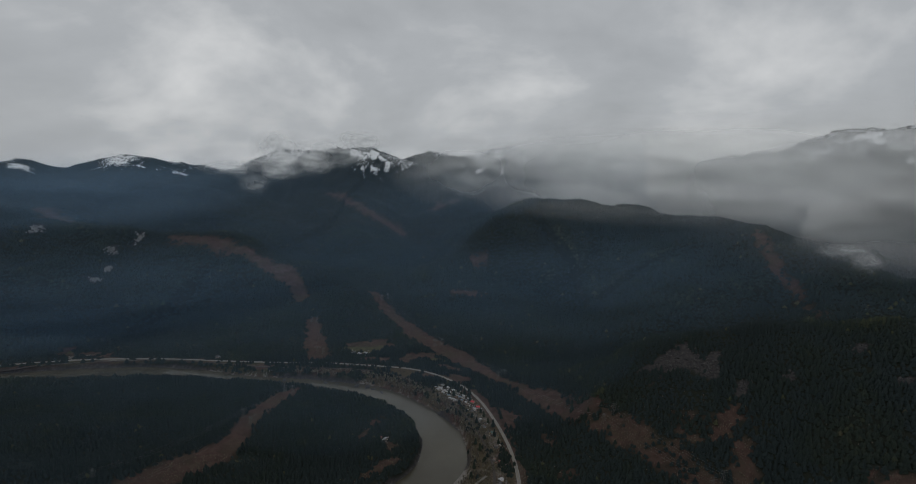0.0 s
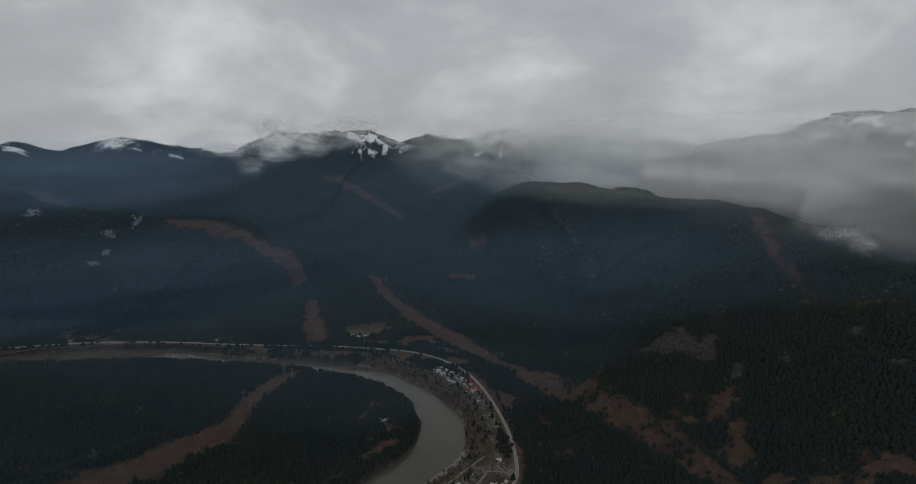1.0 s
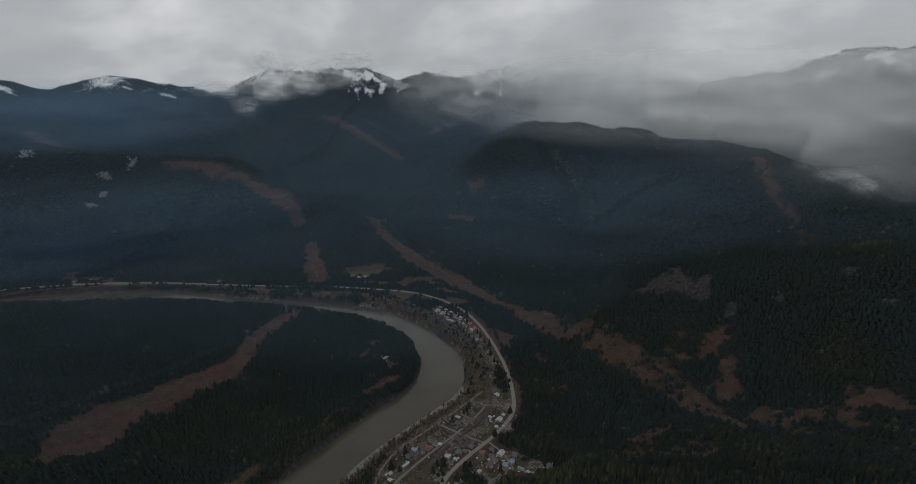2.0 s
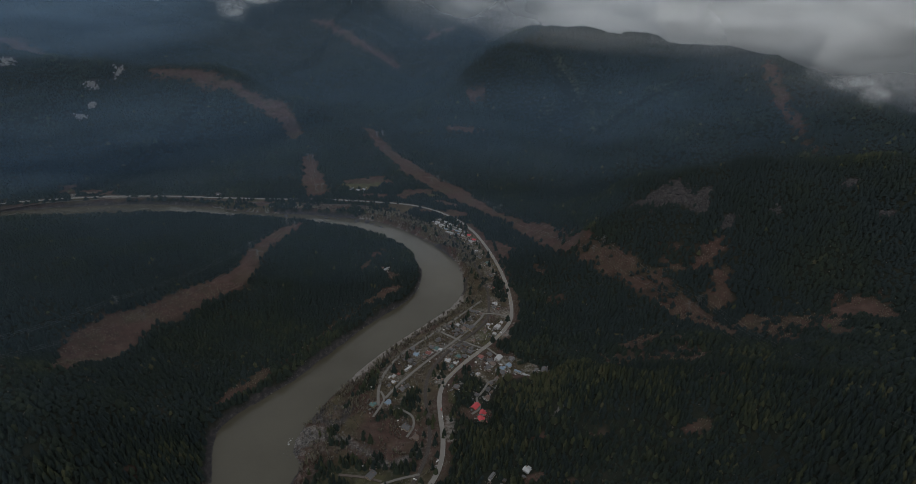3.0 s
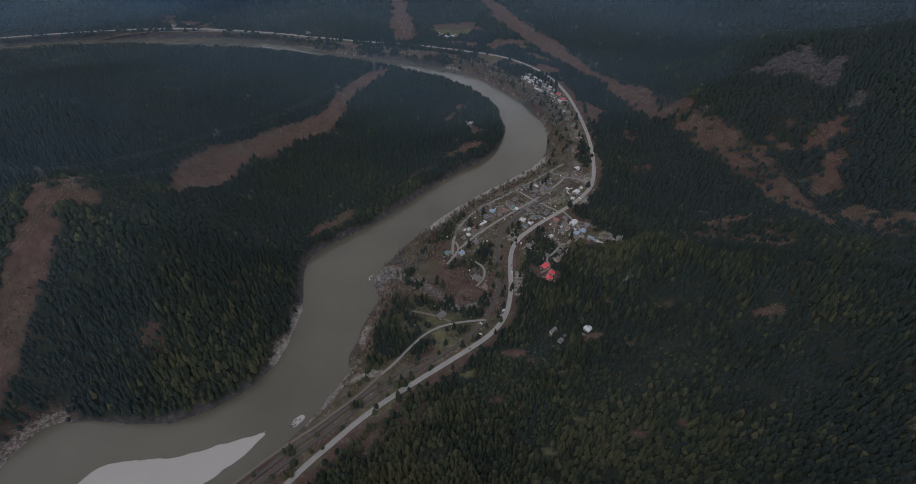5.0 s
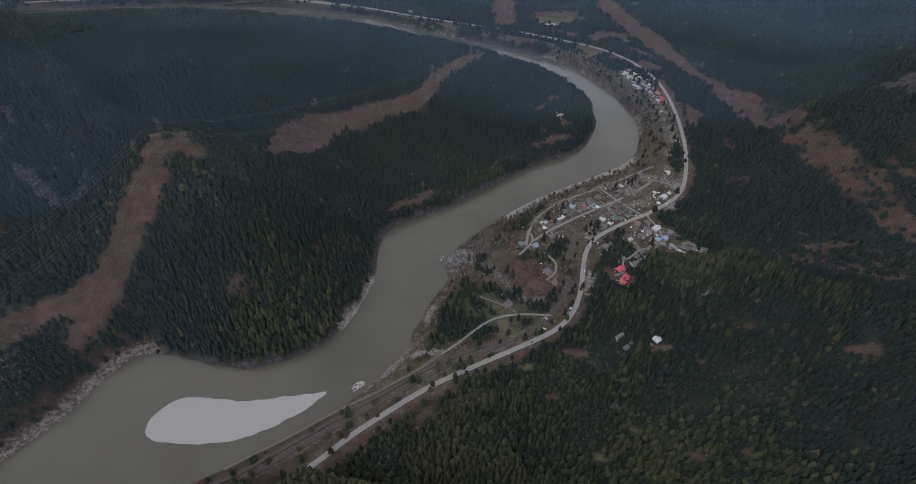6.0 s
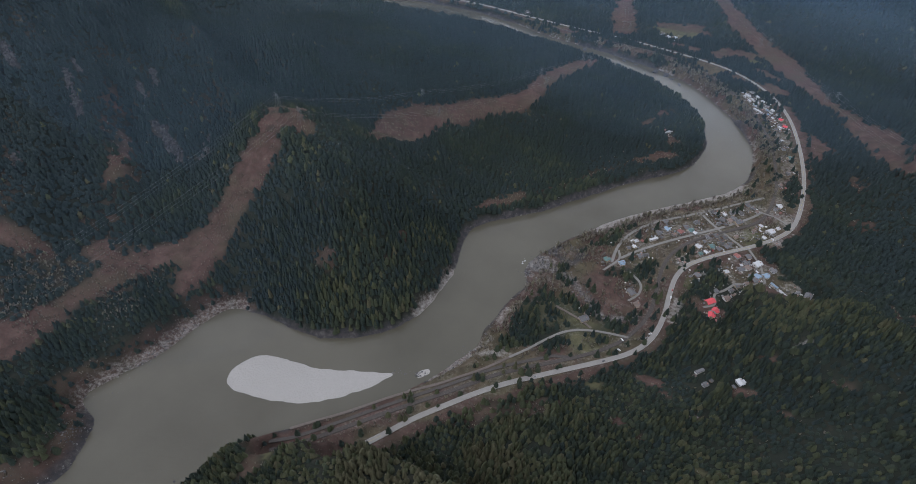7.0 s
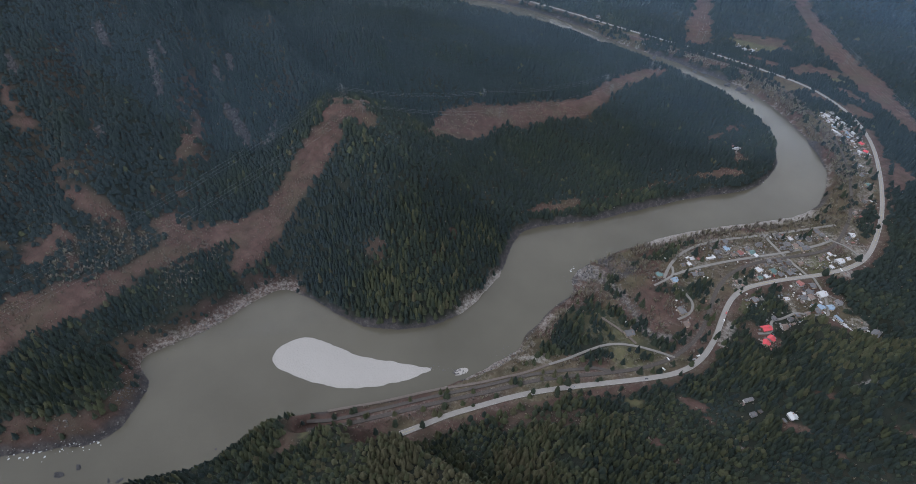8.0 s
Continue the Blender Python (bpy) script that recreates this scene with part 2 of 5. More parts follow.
def heights(x, y):
    """Height of the ground, and how far it lies outside the river's edge."""
    d_river, _ = line_distance(x, y, np.vstack([RIVER, RIVER[:1]]))
    d_river = np.where(inside(x, y, RIVER), -d_river, d_river)
    floor = 14 + 5 * fbm(x, y, 160, 4, 11)
    soft = 14.0
    total = np.exp(floor / soft)
    warp_x, warp_y = 60 * fbm(x, y, 500, 3, 31), 60 * fbm(x, y, 500, 3, 41)
    far = step(900, 2400, np.hypot(x, y))
    for crest, slope in CRESTS:
        d, (z,) = line_distance(x + warp_x * (0.15 + 0.85 * far), y + warp_y * (0.15 + 0.85 * far), crest)
        total = total + np.exp(np.clip((z - slope * (np.sqrt(d * d + 900) - 30)) / soft, -30, 90))
    z = soft * np.log(total)
    rough = step(18, 120, z)
    z = z + rough * (14 + 26 * far) * fbm(x, y, 260, 6, 51, 0.55) - rough * far * 34 * np.abs(fbm(x, y, 620, 4, 71))
    d_hwy, _ = line_distance(x, y, HIGHWAY)
    south = 1 - step(760, 860, y)
    z = np.where(y > 185, np.minimum(z, 16 + 0.36 * np.maximum(d_hwy - 13, 0) + 600 * (1 - south)), z)
    # the village stands on a level terrace
    z = np.where(inside(x, y, TERRACE), np.minimum(z, 14.2 + 1.6 * fbm(x, y, 60, 3, 83)), z)
    peak = step(3000, 3500, np.hypot(x, y))
    z = z + peak * 26 * fbm(x, y, 130, 4, 87, 0.6)
    # ribs and gullies of the steep western face
    west = step(700, 900, -x) * (1 - step(700, 900, y))
    z = z - west * 105 * np.abs(fbm(x * 0.35 + y * 0.25, y + 0.45 * x, 150, 3, 75)) + west * 16
    z = z - west * 26 * np.abs(fbm(x * 0.45 + y * 0.2, y + 0.3 * x, 46, 2, 79)) + west * 5
    # hummocks under the forest
    hilly = step(20, 60, z) * (1 - 0.5 * far)
    z = z + hilly * (9 * fbm(x, y, 110, 3, 57) - 10 * np.abs(fbm(x, y, 150, 2, 59)))
    # flat bench for the village, the roads and the railway
    for line, w, level in [(HIGHWAY, 8, 15.0), (RAIL, 6, 14.0)] + [(s, 8, 13.6) for s in STREETS.values()] + BENCHES:
        d, _ = line_distance(x, y, line)
        k = 1 - step(w, w + 22, d)
        z = z * (1 - k) + level * k
    z = np.minimum(z, 7 + np.where((x < -230) & (x > -450) & (y < 190), 1.5, 0.8) * np.maximum(d_river, 0) + 6 * fbm(x, y, 40, 2, 95))
    # banks: broken rock edge, gentle gravel where there are beaches
    edge = 4 * fbm(x, y, 24, 3, 91)
    beach = beaches(x, y)
    width = 8 + 20 * beach
    e = d_river + edge + 1.5
    bank = step(0, 1, e / width)
    shore = np.clip(0.22 * e, -4.0, 0.9)
    z = np.where(e < 0, shore, shore * (1 - bank) + z * (bank * (1 - beach * 0.6) + step(16, 40, d_river) * beach * 0.6))
    # gravel bars
    for ring, top in ((BAR, 2.6), (BAR_TIP, 0.8)):
        d, _ = line_distance(x, y, np.vstack([ring, ring[:1]]))
        inn = inside(x, y, ring)
        sd = np.where(inn, d, -d) + 3.5 * fbm(x, y, 20, 3, 97)
        z = np.maximum(z, np.clip(0.14 * sd, -4, 0.6) + (top - 0.6) * step(0, 24, sd))
    return z, d_river


BEACHES = [([(-160, 730), (-78, 849), (-18, 912), (16, 960)], 30), ([(-20, 1222), (-64, 1266), (-133, 1338), (-197, 1382), (-262, 1409)], 7), ([(20, 1000), (30, 1060), (20, 1130), (0, 1180)], 5), ([(-316, 500), (-308, 455), (-316, 408)], 13),
           ([(-588, 80), (-576, 150), (-570, 230), (-550, 274)], 24), ([(-262, 290), (-225, 360), (-214, 400), (-208, 440), (-206, 500)], 11),
           ([(-230, 570), (-195, 560)], 18), ([(-740, 1500), (-600, 1464), (-500, 1448)], 8)]


def beaches(x, y):
    k = np.zeros(x.shape)
    for line, w in BEACHES:
        d, _ = line_distance(x, y, np.array(line, float))
        k = np.maximum(k, 1 - step(w * 0.5, w * 1.3, d))
    return k
# ---- end of terrain ----


# ---------------------------------------------------------------- materials
def nodes_of(name):
    m = bpy.data.materials.new(name)
    m.use_nodes = True
    t = m.node_tree
    b = t.nodes["Principled BSDF"]
    return m, t, b


def noise_node(t, scale, detail=4, rough=0.55, coords="Object"):
    co = t.nodes.new("ShaderNodeTexCoord")
    n = t.nodes.new("ShaderNodeTexNoise")
    n.inputs["Scale"].default_value, n.inputs["Detail"].default_value, n.inputs["Roughness"].default_value = scale, detail, rough
    t.links.new(co.outputs[coords], n.inputs["Vector"])
    return n.outputs["Fac"]


def ramp_node(t, fac, stops):
    r = t.nodes.new("ShaderNodeValToRGB")
    els = r.color_ramp.elements
    while len(els) < len(stops):
        els.new(0.5)
    for e, (p, c) in zip(els, stops):
        e.position, e.color = p, (*c, 1) if len(c) == 3 else c
    t.links.new(fac, r.inputs["Fac"])
    return r.outputs["Color"]


def mix_node(t, fac, a, b, kind="MIX"):
    m = t.nodes.new("ShaderNodeMix")
    m.data_type, m.blend_type = "RGBA", kind
    for v, k in ((fac, 0), (a, 6), (b, 7)):
        if isinstance(v, (int, float)):
            m.inputs[k].default_value = v
        elif isinstance(v, tuple):
            m.inputs[k].default_value = (*v, 1)
        else:
            t.links.new(v, m.inputs[k])
    return m.outputs[2]


def math_node(t, op, a, b=None, clamp=False):
    m = t.nodes.new("ShaderNodeMath")
    m.operation, m.use_clamp = op, clamp
    for v, k in ((a, 0), (b, 1)):
        if v is None:
            continue
        if isinstance(v, (int, float)):
            m.inputs[k].default_value = v
        else:
            t.links.new(v, m.inputs[k])
    return m.outputs[0]


def attribute_node(t, name):
    a = t.nodes.new("ShaderNodeAttribute")
    a.attribute_name = name
    return a.outputs["Fac"]


def bump(t, b, height, strength, distance):
    n = t.nodes.new("ShaderNodeBump")
    n.inputs["Strength"].default_value, n.inputs["Distance"].default_value = strength, distance
    t.links.new(height, n.inputs["Height"])
    t.links.new(n.outputs[0], b.inputs["Normal"])


def plain(name, colour, rough=0.7, spread=0.25, scale=0.5, metal=0.0, per_object=0.0):
    """A weathered single-coloured surface with stains at two scales."""
    m, t, b = nodes_of(name)
    f = math_node(t, "ADD", math_node(t, "MULTIPLY", noise_node(t, scale), 0.6), math_node(t, "MULTIPLY", noise_node(t, scale * 9), 0.4))
    lo, hi = tuple(c * (1 - spread) for c in colour), tuple(min(1, c * (1 + spread)) for c in colour)
    c = ramp_node(t, f, [(0.3, lo), (0.7, hi)])
    if per_object:
        info = t.nodes.new("ShaderNodeObjectInfo")
        k = math_node(t, "ADD", math_node(t, "MULTIPLY", info.outputs["Random"], 2 * per_object), 1 - per_object)
        g = t.nodes.new("ShaderNodeCombineColor")
        for i in range(3):
            t.links.new(k, g.inputs[i])
        c = mix_node(t, 1.0, c, g.outputs[0], "MULTIPLY")
    t.links.new(c, b.inputs["Base Color"])
    b.inputs["Roughness"].default_value, b.inputs["Metallic"].default_value = rough, metal
    bump(t, b, noise_node(t, scale * 12), 0.25, 0.05)
    return m


def ground_material():
    m, t, b = nodes_of("ground")
    fine, tiny = noise_node(t, 0.06, 6, 0.65), noise_node(t, 0.5, 4)
    soil = ramp_node(t, fine, [(0.3, (0.012, 0.016, 0.013)), (0.55, (0.017, 0.020, 0.015)), (0.75, (0.030, 0.027, 0.020))])
    brush = ramp_node(t, fine, [(0.25, (0.026, 0.019, 0.015)), (0.5, (0.061, 0.036, 0.030)), (0.72, (0.094, 0.061, 0.051))])
    brush = mix_node(t, math_node(t, "MULTIPLY", ramp_node(t, tiny, [(0.45, (0, 0, 0)), (0.7, (1, 1, 1))]), 0.55), brush, (0.032, 0.031, 0.025))
    brush = mix_node(t, ramp_node(t, noise_node(t, 0.02, 6, 0.65), [(0.46, (0, 0, 0)), (0.64, (0.6, 0.6, 0.6))]), brush, (0.046, 0.042, 0.026))
    brush = mix_node(t, ramp_node(t, noise_node(t, 0.5, 7, 0.8), [(0.55, (0, 0, 0)), (0.70, (0.5, 0.5, 0.5))]), brush, (0.152, 0.113, 0.101))
    grass = ramp_node(t, fine, [(0.3, (0.042, 0.042, 0.026)), (0.6, (0.072, 0.068, 0.036)), (0.8, (0.10, 0.085, 0.055))])
    gravel = ramp_node(t, noise_node(t, 0.9, 8, 0.75), [(0.25, (0.18, 0.17, 0.157)), (0.5, (0.26, 0.248, 0.232)), (0.75, (0.33, 0.316, 0.297))])
    rock = ramp_node(t, noise_node(t, 0.13, 8, 0.7), [(0.35, (0.025, 0.026, 0.03)), (0.52, (0.042, 0.039, 0.039)), (0.74, (0.095, 0.088, 0.084))])
    c = mix_node(t, attribute_node(t, "brush"), soil, brush)
    c = mix_node(t, attribute_node(t, "grass"), c, grass)
    c = mix_node(t, attribute_node(t, "rock"), c, rock)
    share = attribute_node(t, "gravel")
    edge = math_node(t, "MULTIPLY", math_node(t, "MULTIPLY", share, math_node(t, "SUBTRACT", 1.0, share)), math_node(t, "MULTIPLY", math_node(t, "SUBTRACT", noise_node(t, 0.22, 8, 0.75), 0.5), 11.0))
    share = math_node(t, "ADD", math_node(t, "MULTIPLY", share, share), edge, True)
    c = mix_node(t, share, c, gravel)
    snow = math_node(t, "MULTIPLY", attribute_node(t, "snow"), 1.0)
    cut = math_node(t, "GREATER_THAN", math_node(t, "ADD", math_node(t, "MULTIPLY", snow, 0.5), noise_node(t, 0.11, 6, 0.7)), 0.89)
    c = mix_node(t, cut, c, (0.78, 0.8, 0.82))
    t.links.new(c, b.inputs["Base Color"])
    b.inputs["Roughness"].default_value = 0.95
    b.inputs["Specular IOR Level"].default_value = 0.15
    bump(t, b, noise_node(t, 0.35, 7, 0.65), 0.8, 1.6)
    return m


def water_material():
    m, t, b = nodes_of("silty_water")
    c = ramp_node(t, noise_node(t, 0.006, 5), [(0.35, (0.053, 0.049, 0.036)), (0.65, (0.069, 0.064, 0.048))])
    t.links.new(c, b.inputs["Base Color"])
    b.inputs["Roughness"].default_value, b.inputs["IOR"].default_value = 0.16, 1.33
    bump(t, b, math_node(t, "ADD", noise_node(t, 0.09, 6, 0.6), math_node(t, "MULTIPLY", noise_node(t, 0.6, 4), 0.4)), 0.28, 0.8)
    return m


def leaf_material(name, stops):
    m, t, b = nodes_of(name)
    tone = attribute_node(t, "tone")
    f = math_node(t, "ADD", math_node(t, "MULTIPLY", tone, 0.75), math_node(t, "MULTIPLY", noise_node(t, 0.012, 4), 0.25))
    c = ramp_node(t, f, stops)
    c = mix_node(t, math_node(t, "MULTIPLY", noise_node(t, 1.1, 5, 0.7), 0.3), c, (0.018, 0.029, 0.031))
    t.links.new(c, b.inputs["Base Color"])
    b.inputs["Roughness"].default_value = 0.85
    b.inputs["Specular IOR Level"].default_value = 0.2
    bump(t, b, noise_node(t, 1.3, 4, 0.7), 0.7, 0.7)
    return m


GROUND, WATER = ground_material(), water_material()
# low tones run bluish; far trees take them as painted distance haze
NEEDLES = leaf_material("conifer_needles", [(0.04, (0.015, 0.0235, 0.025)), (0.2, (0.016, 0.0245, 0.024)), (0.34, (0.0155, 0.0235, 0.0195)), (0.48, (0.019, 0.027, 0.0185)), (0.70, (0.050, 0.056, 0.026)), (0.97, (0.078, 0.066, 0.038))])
TWIGS = leaf_material("bare_twigs", [(0.1, (0.10, 0.088, 0.076)), (0.5, (0.165, 0.145, 0.12)), (0.9, (0.19, 0.175, 0.12))])
ASPHALT = plain("asphalt", (0.165, 0.156, 0.143), 0.9, 0.15, 0.15)
STREET = plain("gravelled_street", (0.135, 0.128, 0.118), 0.95, 0.2, 0.2)
DIRT = plain("dirt_track", (0.085, 0.07, 0.06), 0.95, 0.25, 0.3)
BALLAST = plain("railway_ballast", (0.046, 0.040, 0.036), 0.95, 0.3, 0.4)
STEEL = plain("weathered_steel", (0.10, 0.10, 0.10), 0.6, 0.2, 1.0, 0.2)
PAINT_WHITE = plain("white_road_paint", (0.34, 0.34, 0.33), 0.8, 0.15, 1.0)
PAINT_YELLOW = plain("yellow_road_paint", (0.36, 0.28, 0.09), 0.8, 0.15, 1.0)

# ---------------------------------------------------------------- the ground


def axis(marks):
    """Grid lines through (from, to, spacing) stretches."""
    out = [marks[0][0]]
    for a, b, s in marks:
        n = max(1, round((b - a) / s))
        out += list(a + (b - a) * (np.arange(n) + 1) / n)
    return np.array(out)


GX = axis([(-5200, -2400, 50), (-2400, -1400, 22), (-1400, -720, 12.5), (-720, 420, 4.6), (420, 900, 9), (900, 1500, 20), (1500, 5200, 46)])
GY = axis([(-3000, -900, 70), (-900, -150, 22), (-150, 1100, 4.6), (1100, 1600, 5.5), (1600, 2300, 14), (2300, 5200, 35)])
MX, MY = np.meshgrid(GX, GY, indexing="ij")
MZ, MD = heights(MX, MY)


def sample(table, x, y):
    """A table of the grid, read between its lines."""
    i = np.clip(np.searchsorted(GX, x) - 1, 0, len(GX) - 2)
    j = np.clip(np.searchsorted(GY, y) - 1, 0, len(GY) - 2)
    u, v = (x - GX[i]) / (GX[i + 1] - GX[i]), (y - GY[j]) / (GY[j + 1] - GY[j])
    return (table[i, j] * (1 - u) + table[i + 1, j] * u) * (1 - v) + (table[i, j + 1] * (1 - u) + table[i + 1, j + 1] * u) * v


def ground_z(x, y):
    return float(sample(MZ, np.array([x]), np.array([y]))[0])


def mesh_object(name, verts, faces, material, attributes=None, smooth=True, parent=None):
    """A mesh from arrays; faces all have the same number of corners."""
    me = bpy.data.meshes.new(name)
    verts, faces = np.asarray(verts, np.float32), np.asarray(faces, np.int32)
    n, k = faces.shape
    me.vertices.add(len(verts))
    me.vertices.foreach_set("co", verts.ravel())
    me.loops.add(n * k)
    me.loops.foreach_set("vertex_index", faces.ravel())
    me.polygons.add(n)
    me.polygons.foreach_set("loop_start", np.arange(0, n * k, k, dtype=np.int32))
    me.polygons.foreach_set("use_smooth", np.full(n, smooth))
    me.update(calc_edges=True)
    for key, values in (attributes or {}).items():
        me.attributes.new(key, "FLOAT", "POINT").data.foreach_set("value", np.asarray(values, np.float32).ravel())
    me.materials.append(material)
    ob = new(name, me)
    ob.parent = parent
    return ob


def strip_mask(x, y, soft=10.0):
    k = np.zeros(x.shape)
    wob = 14 * fbm(x, y, 70, 3, 121)
    for line in CLEARED:
        d, (w,) = line_distance(x, y, line)
        k = np.maximum(k, 1 - step(-soft, soft, d + wob - w))
    return k


PATCHES = [  # open ground: centre, radii, turn, kind
    (-630, 492, 40, 38, 20, "brush"), (-655, 530, 44, 30, 0, "brush"),
    (-727, 171, 40, 50, 0, "brush"), (-767, 53, 44, 44, 0, "brush"),
    (-92, 602, 42, 46, 0, "brush"), (-178, 640, 26, 18, 0, "brush"), (38, 628, 26, 30, 0, "brush"), (118, 690, 30, 24, 35, "brush"), (-150, 600, 34, 30, 0, "brush"), (-118, 562, 44, 20, 30, "brush"), (-70, 540, 26, 16, 40, "brush"), (-58, 610, 14, 50, 0, "brush"), (-205, 450, 9, 60, 0, "brush"), (-150, 410, 30, 12, 45, "brush"), (-140, 640, 30, 50, -15, "brush"), (452, 935, 44, 34, -20, "brush"), (490, 855, 26, 54, 0, "brush"), (500, 930, 34, 26, 0, "brush"),
    (545, 695, 80, 44, -10, "brush"), (620, 700, 60, 44, 0, "brush"), (500, 740, 44, 44, 0, "brush"), (340, 632, 34, 18, 0, "brush"), (310, 743, 34, 22, 0, "brush"), (204, 1031, 12, 50, 15, "scrub"), (215, 930, 16, 30, 10, "scrub"), (270, 690, 26, 20, 0, "scrub"), (360, 560, 40, 20, 10, "scrub"), 
]
PATCHES += [  # open slopes, pads beside the highway, the creek's fan, the shelf by the river
    (118, 915, 5, 22, 0, "gravel"), (112, 880, 9, 24, -10, "gravel"), (105, 826, 10, 14, -30, "gravel"), (-20, 694, 12, 16, -20, "gravel"), (-2, 595, 5, 22, 0, "gravel"), (14, 684, 6, 8, 0, "gravel"), (90, 846, 14, 10, 35, "gravel"),
    (-208, 585, 26, 14, 0, "gravel"), (-180, 580, 22, 12, 0, "gravel"), (-190, 392, 16, 8, 40, "gravel"), (-204, 410, 10, 14, 0, "gravel"), (-6, 1222, 24, 5, -50, "gravel"), (24, 1165, 12, 5, 0, "gravel"),
    (-160, 292, 56, 13, 48, "scrub"), (-205, 238, 40, 9, 50, "scrub"), (-112, 335, 40, 10, 45, "scrub"), (340, 665, 46, 24, 0, "scrub"), (560, 690, 70, 40, 0, "scrub"), (318, 730, 40, 24, 0, "scrub"), (147, 565, 4, 20, -40, "gravel"), (392, 372, 2.5, 16, -10, "gravel"), (-381, 430, 9, 24, 0, "scrub"), (-392, 478, 10, 12, 0, "scrub"), (-448, 373, 14, 9, 0, "scrub"), (-500, 420, 16, 8, 30, "scrub"),
    (-185, 628, 20, 16, 0, "brush"), (-135, 1052, 16, 18, 0, "brush"), (-189, 1120, 9, 40, -20, "brush"),
]
PATCHES += [
    (279, 782, 13, 8, 0, "grass"), (-95, 470, 16, 13, 0, "grass"), (-125, 495, 26, 9, 20, "grass"),
    (60, 820, 34, 24, 50, "grass"), (118, 693, 12, 26, -123, "grass"), (135, 704, 14, 22, -123, "brush"), (-2, 670, 7, 26, 10, "grass"), (39, 640, 14, 12, 0, "grass"), (-280, 1640, 70, 26, 0, "grass"), (-60, 1540, 60, 16, 20, "grass"),
    (-100, 1575, 100, 30, 20, "brush"), (-130, 1450, 80, 24, -25, "brush"), (-330, 1462, 90, 24, 0, "brush"), (20, 1390, 50, 18, -50, "brush"), (-560, 1496, 80, 18, 0, "brush"), (-210, 1560, 60, 16, 0, "brush"), (-20, 1480, 50, 20, -40, "brush"), (85, 1150, 24, 80, 8, "brush"), (-250, 1690, 90, 30, 0, "brush"), (-1150, 1572, 50, 18, 0, "gravel"), (-1150, 1572, 40, 14, 0, "gravel"), (-1262, 1516, 34, 8, 15, "gravel"), (-1130, 1610, 110, 44, 0, "brush"), (-1050, 1548, 160, 8, 0, "gravel"),
]
PATCHES += [
    (-326, 120, 30, 9, -52, "brush"), (-318, 130, 14, 6, -45, "grass"), (-372, 60, 12, 34, 10, "brush"), (-205, 250, 34, 6, 52, "brush"),
    (-156, 301, 20, 8, 48, "brush"), (-141, 344, 14, 7, 45, "brush"), (-52, 410, 9, 6, 30, "grass"), (0, 447, 12, 6, 0, "brush"), (-13, 362, 7, 7, 0, "brush"), (14, 353, 8, 5, 0, "brush"),
    (58, 410, 9, 5, 20, "brush"), (58, 410, 5, 3, 0, "gravel"), (100, 469, 13, 6, 20, "brush"), (120, 532, 12, 7, 0, "brush"), (24, 431, 5, 4, 0, "brush"), (182, 512, 10, 5, 0, "scrub"), (137, 449, 8, 5, 0, "brush"),
    (76, 333, 12, 7, -30, "grass"), (48, 288, 9, 5, -20, "grass"), (292, 485, 14, 9, 0, "brush"), (178, 327, 8, 6, 0, "brush"), (137, 314, 9, 5, 0, "brush"), (289, 783, 14, 9, -30, "grass"),
    (128, 1175, 20, 44, -10, "brush"), (-849, 787, 26, 16, 0, "brush"), (116, 2436, 40, 30, 0, "brush"), (56, 2165, 60, 20, 0, "brush"), (-66, 3571, 90, 30, 0, "brush"),
]


def patch_masks(x, y):
    out = {"brush": np.zeros(x.shape), "grass": np.zeros(x.shape), "gravel": np.zeros(x.shape), "scrub": np.zeros(x.shape)}
    wob = 1.35 * fbm(x, y, 34, 4, 131)
    for cx, cy, rx, ry, turn, kind in PATCHES:
        c, s = math.cos(radians(turn)), math.sin(radians(turn))
        dx, dy = x - cx, y - cy
        d = np.hypot((dx * c + dy * s) / rx, (dy * c - dx * s) / ry) + wob
        out[kind] = np.maximum(out[kind], 1 - step(0.75, 1.15, d))
    return out


VILLAGE = smooth_line([(-130, 640), (-125, 700), (-100, 770), (-30, 845), (60, 950), (95, 1000), (100, 1090), (82, 1180), (45, 1280), (-40, 1360), (-50, 1340), (5, 1280), (50, 1180), (70, 1100),
                       (80, 960), (118, 930), (112, 875), (72, 812), (30, 770), (-12, 712), (-45, 715), (-60, 660), (-100, 630)], 1, True)
EAST_YARDS = smooth_line([(40, 752), (62, 792), (100, 768), (120, 748), (112, 732), (146, 742), (142, 700), (122, 684), (95, 706), (70, 680), (54, 690), (36, 708)], 1, True)


def in_town(x, y):
    return (inside(x, y, VILLAGE) | inside(x, y, EAST_YARDS)) * 1.0


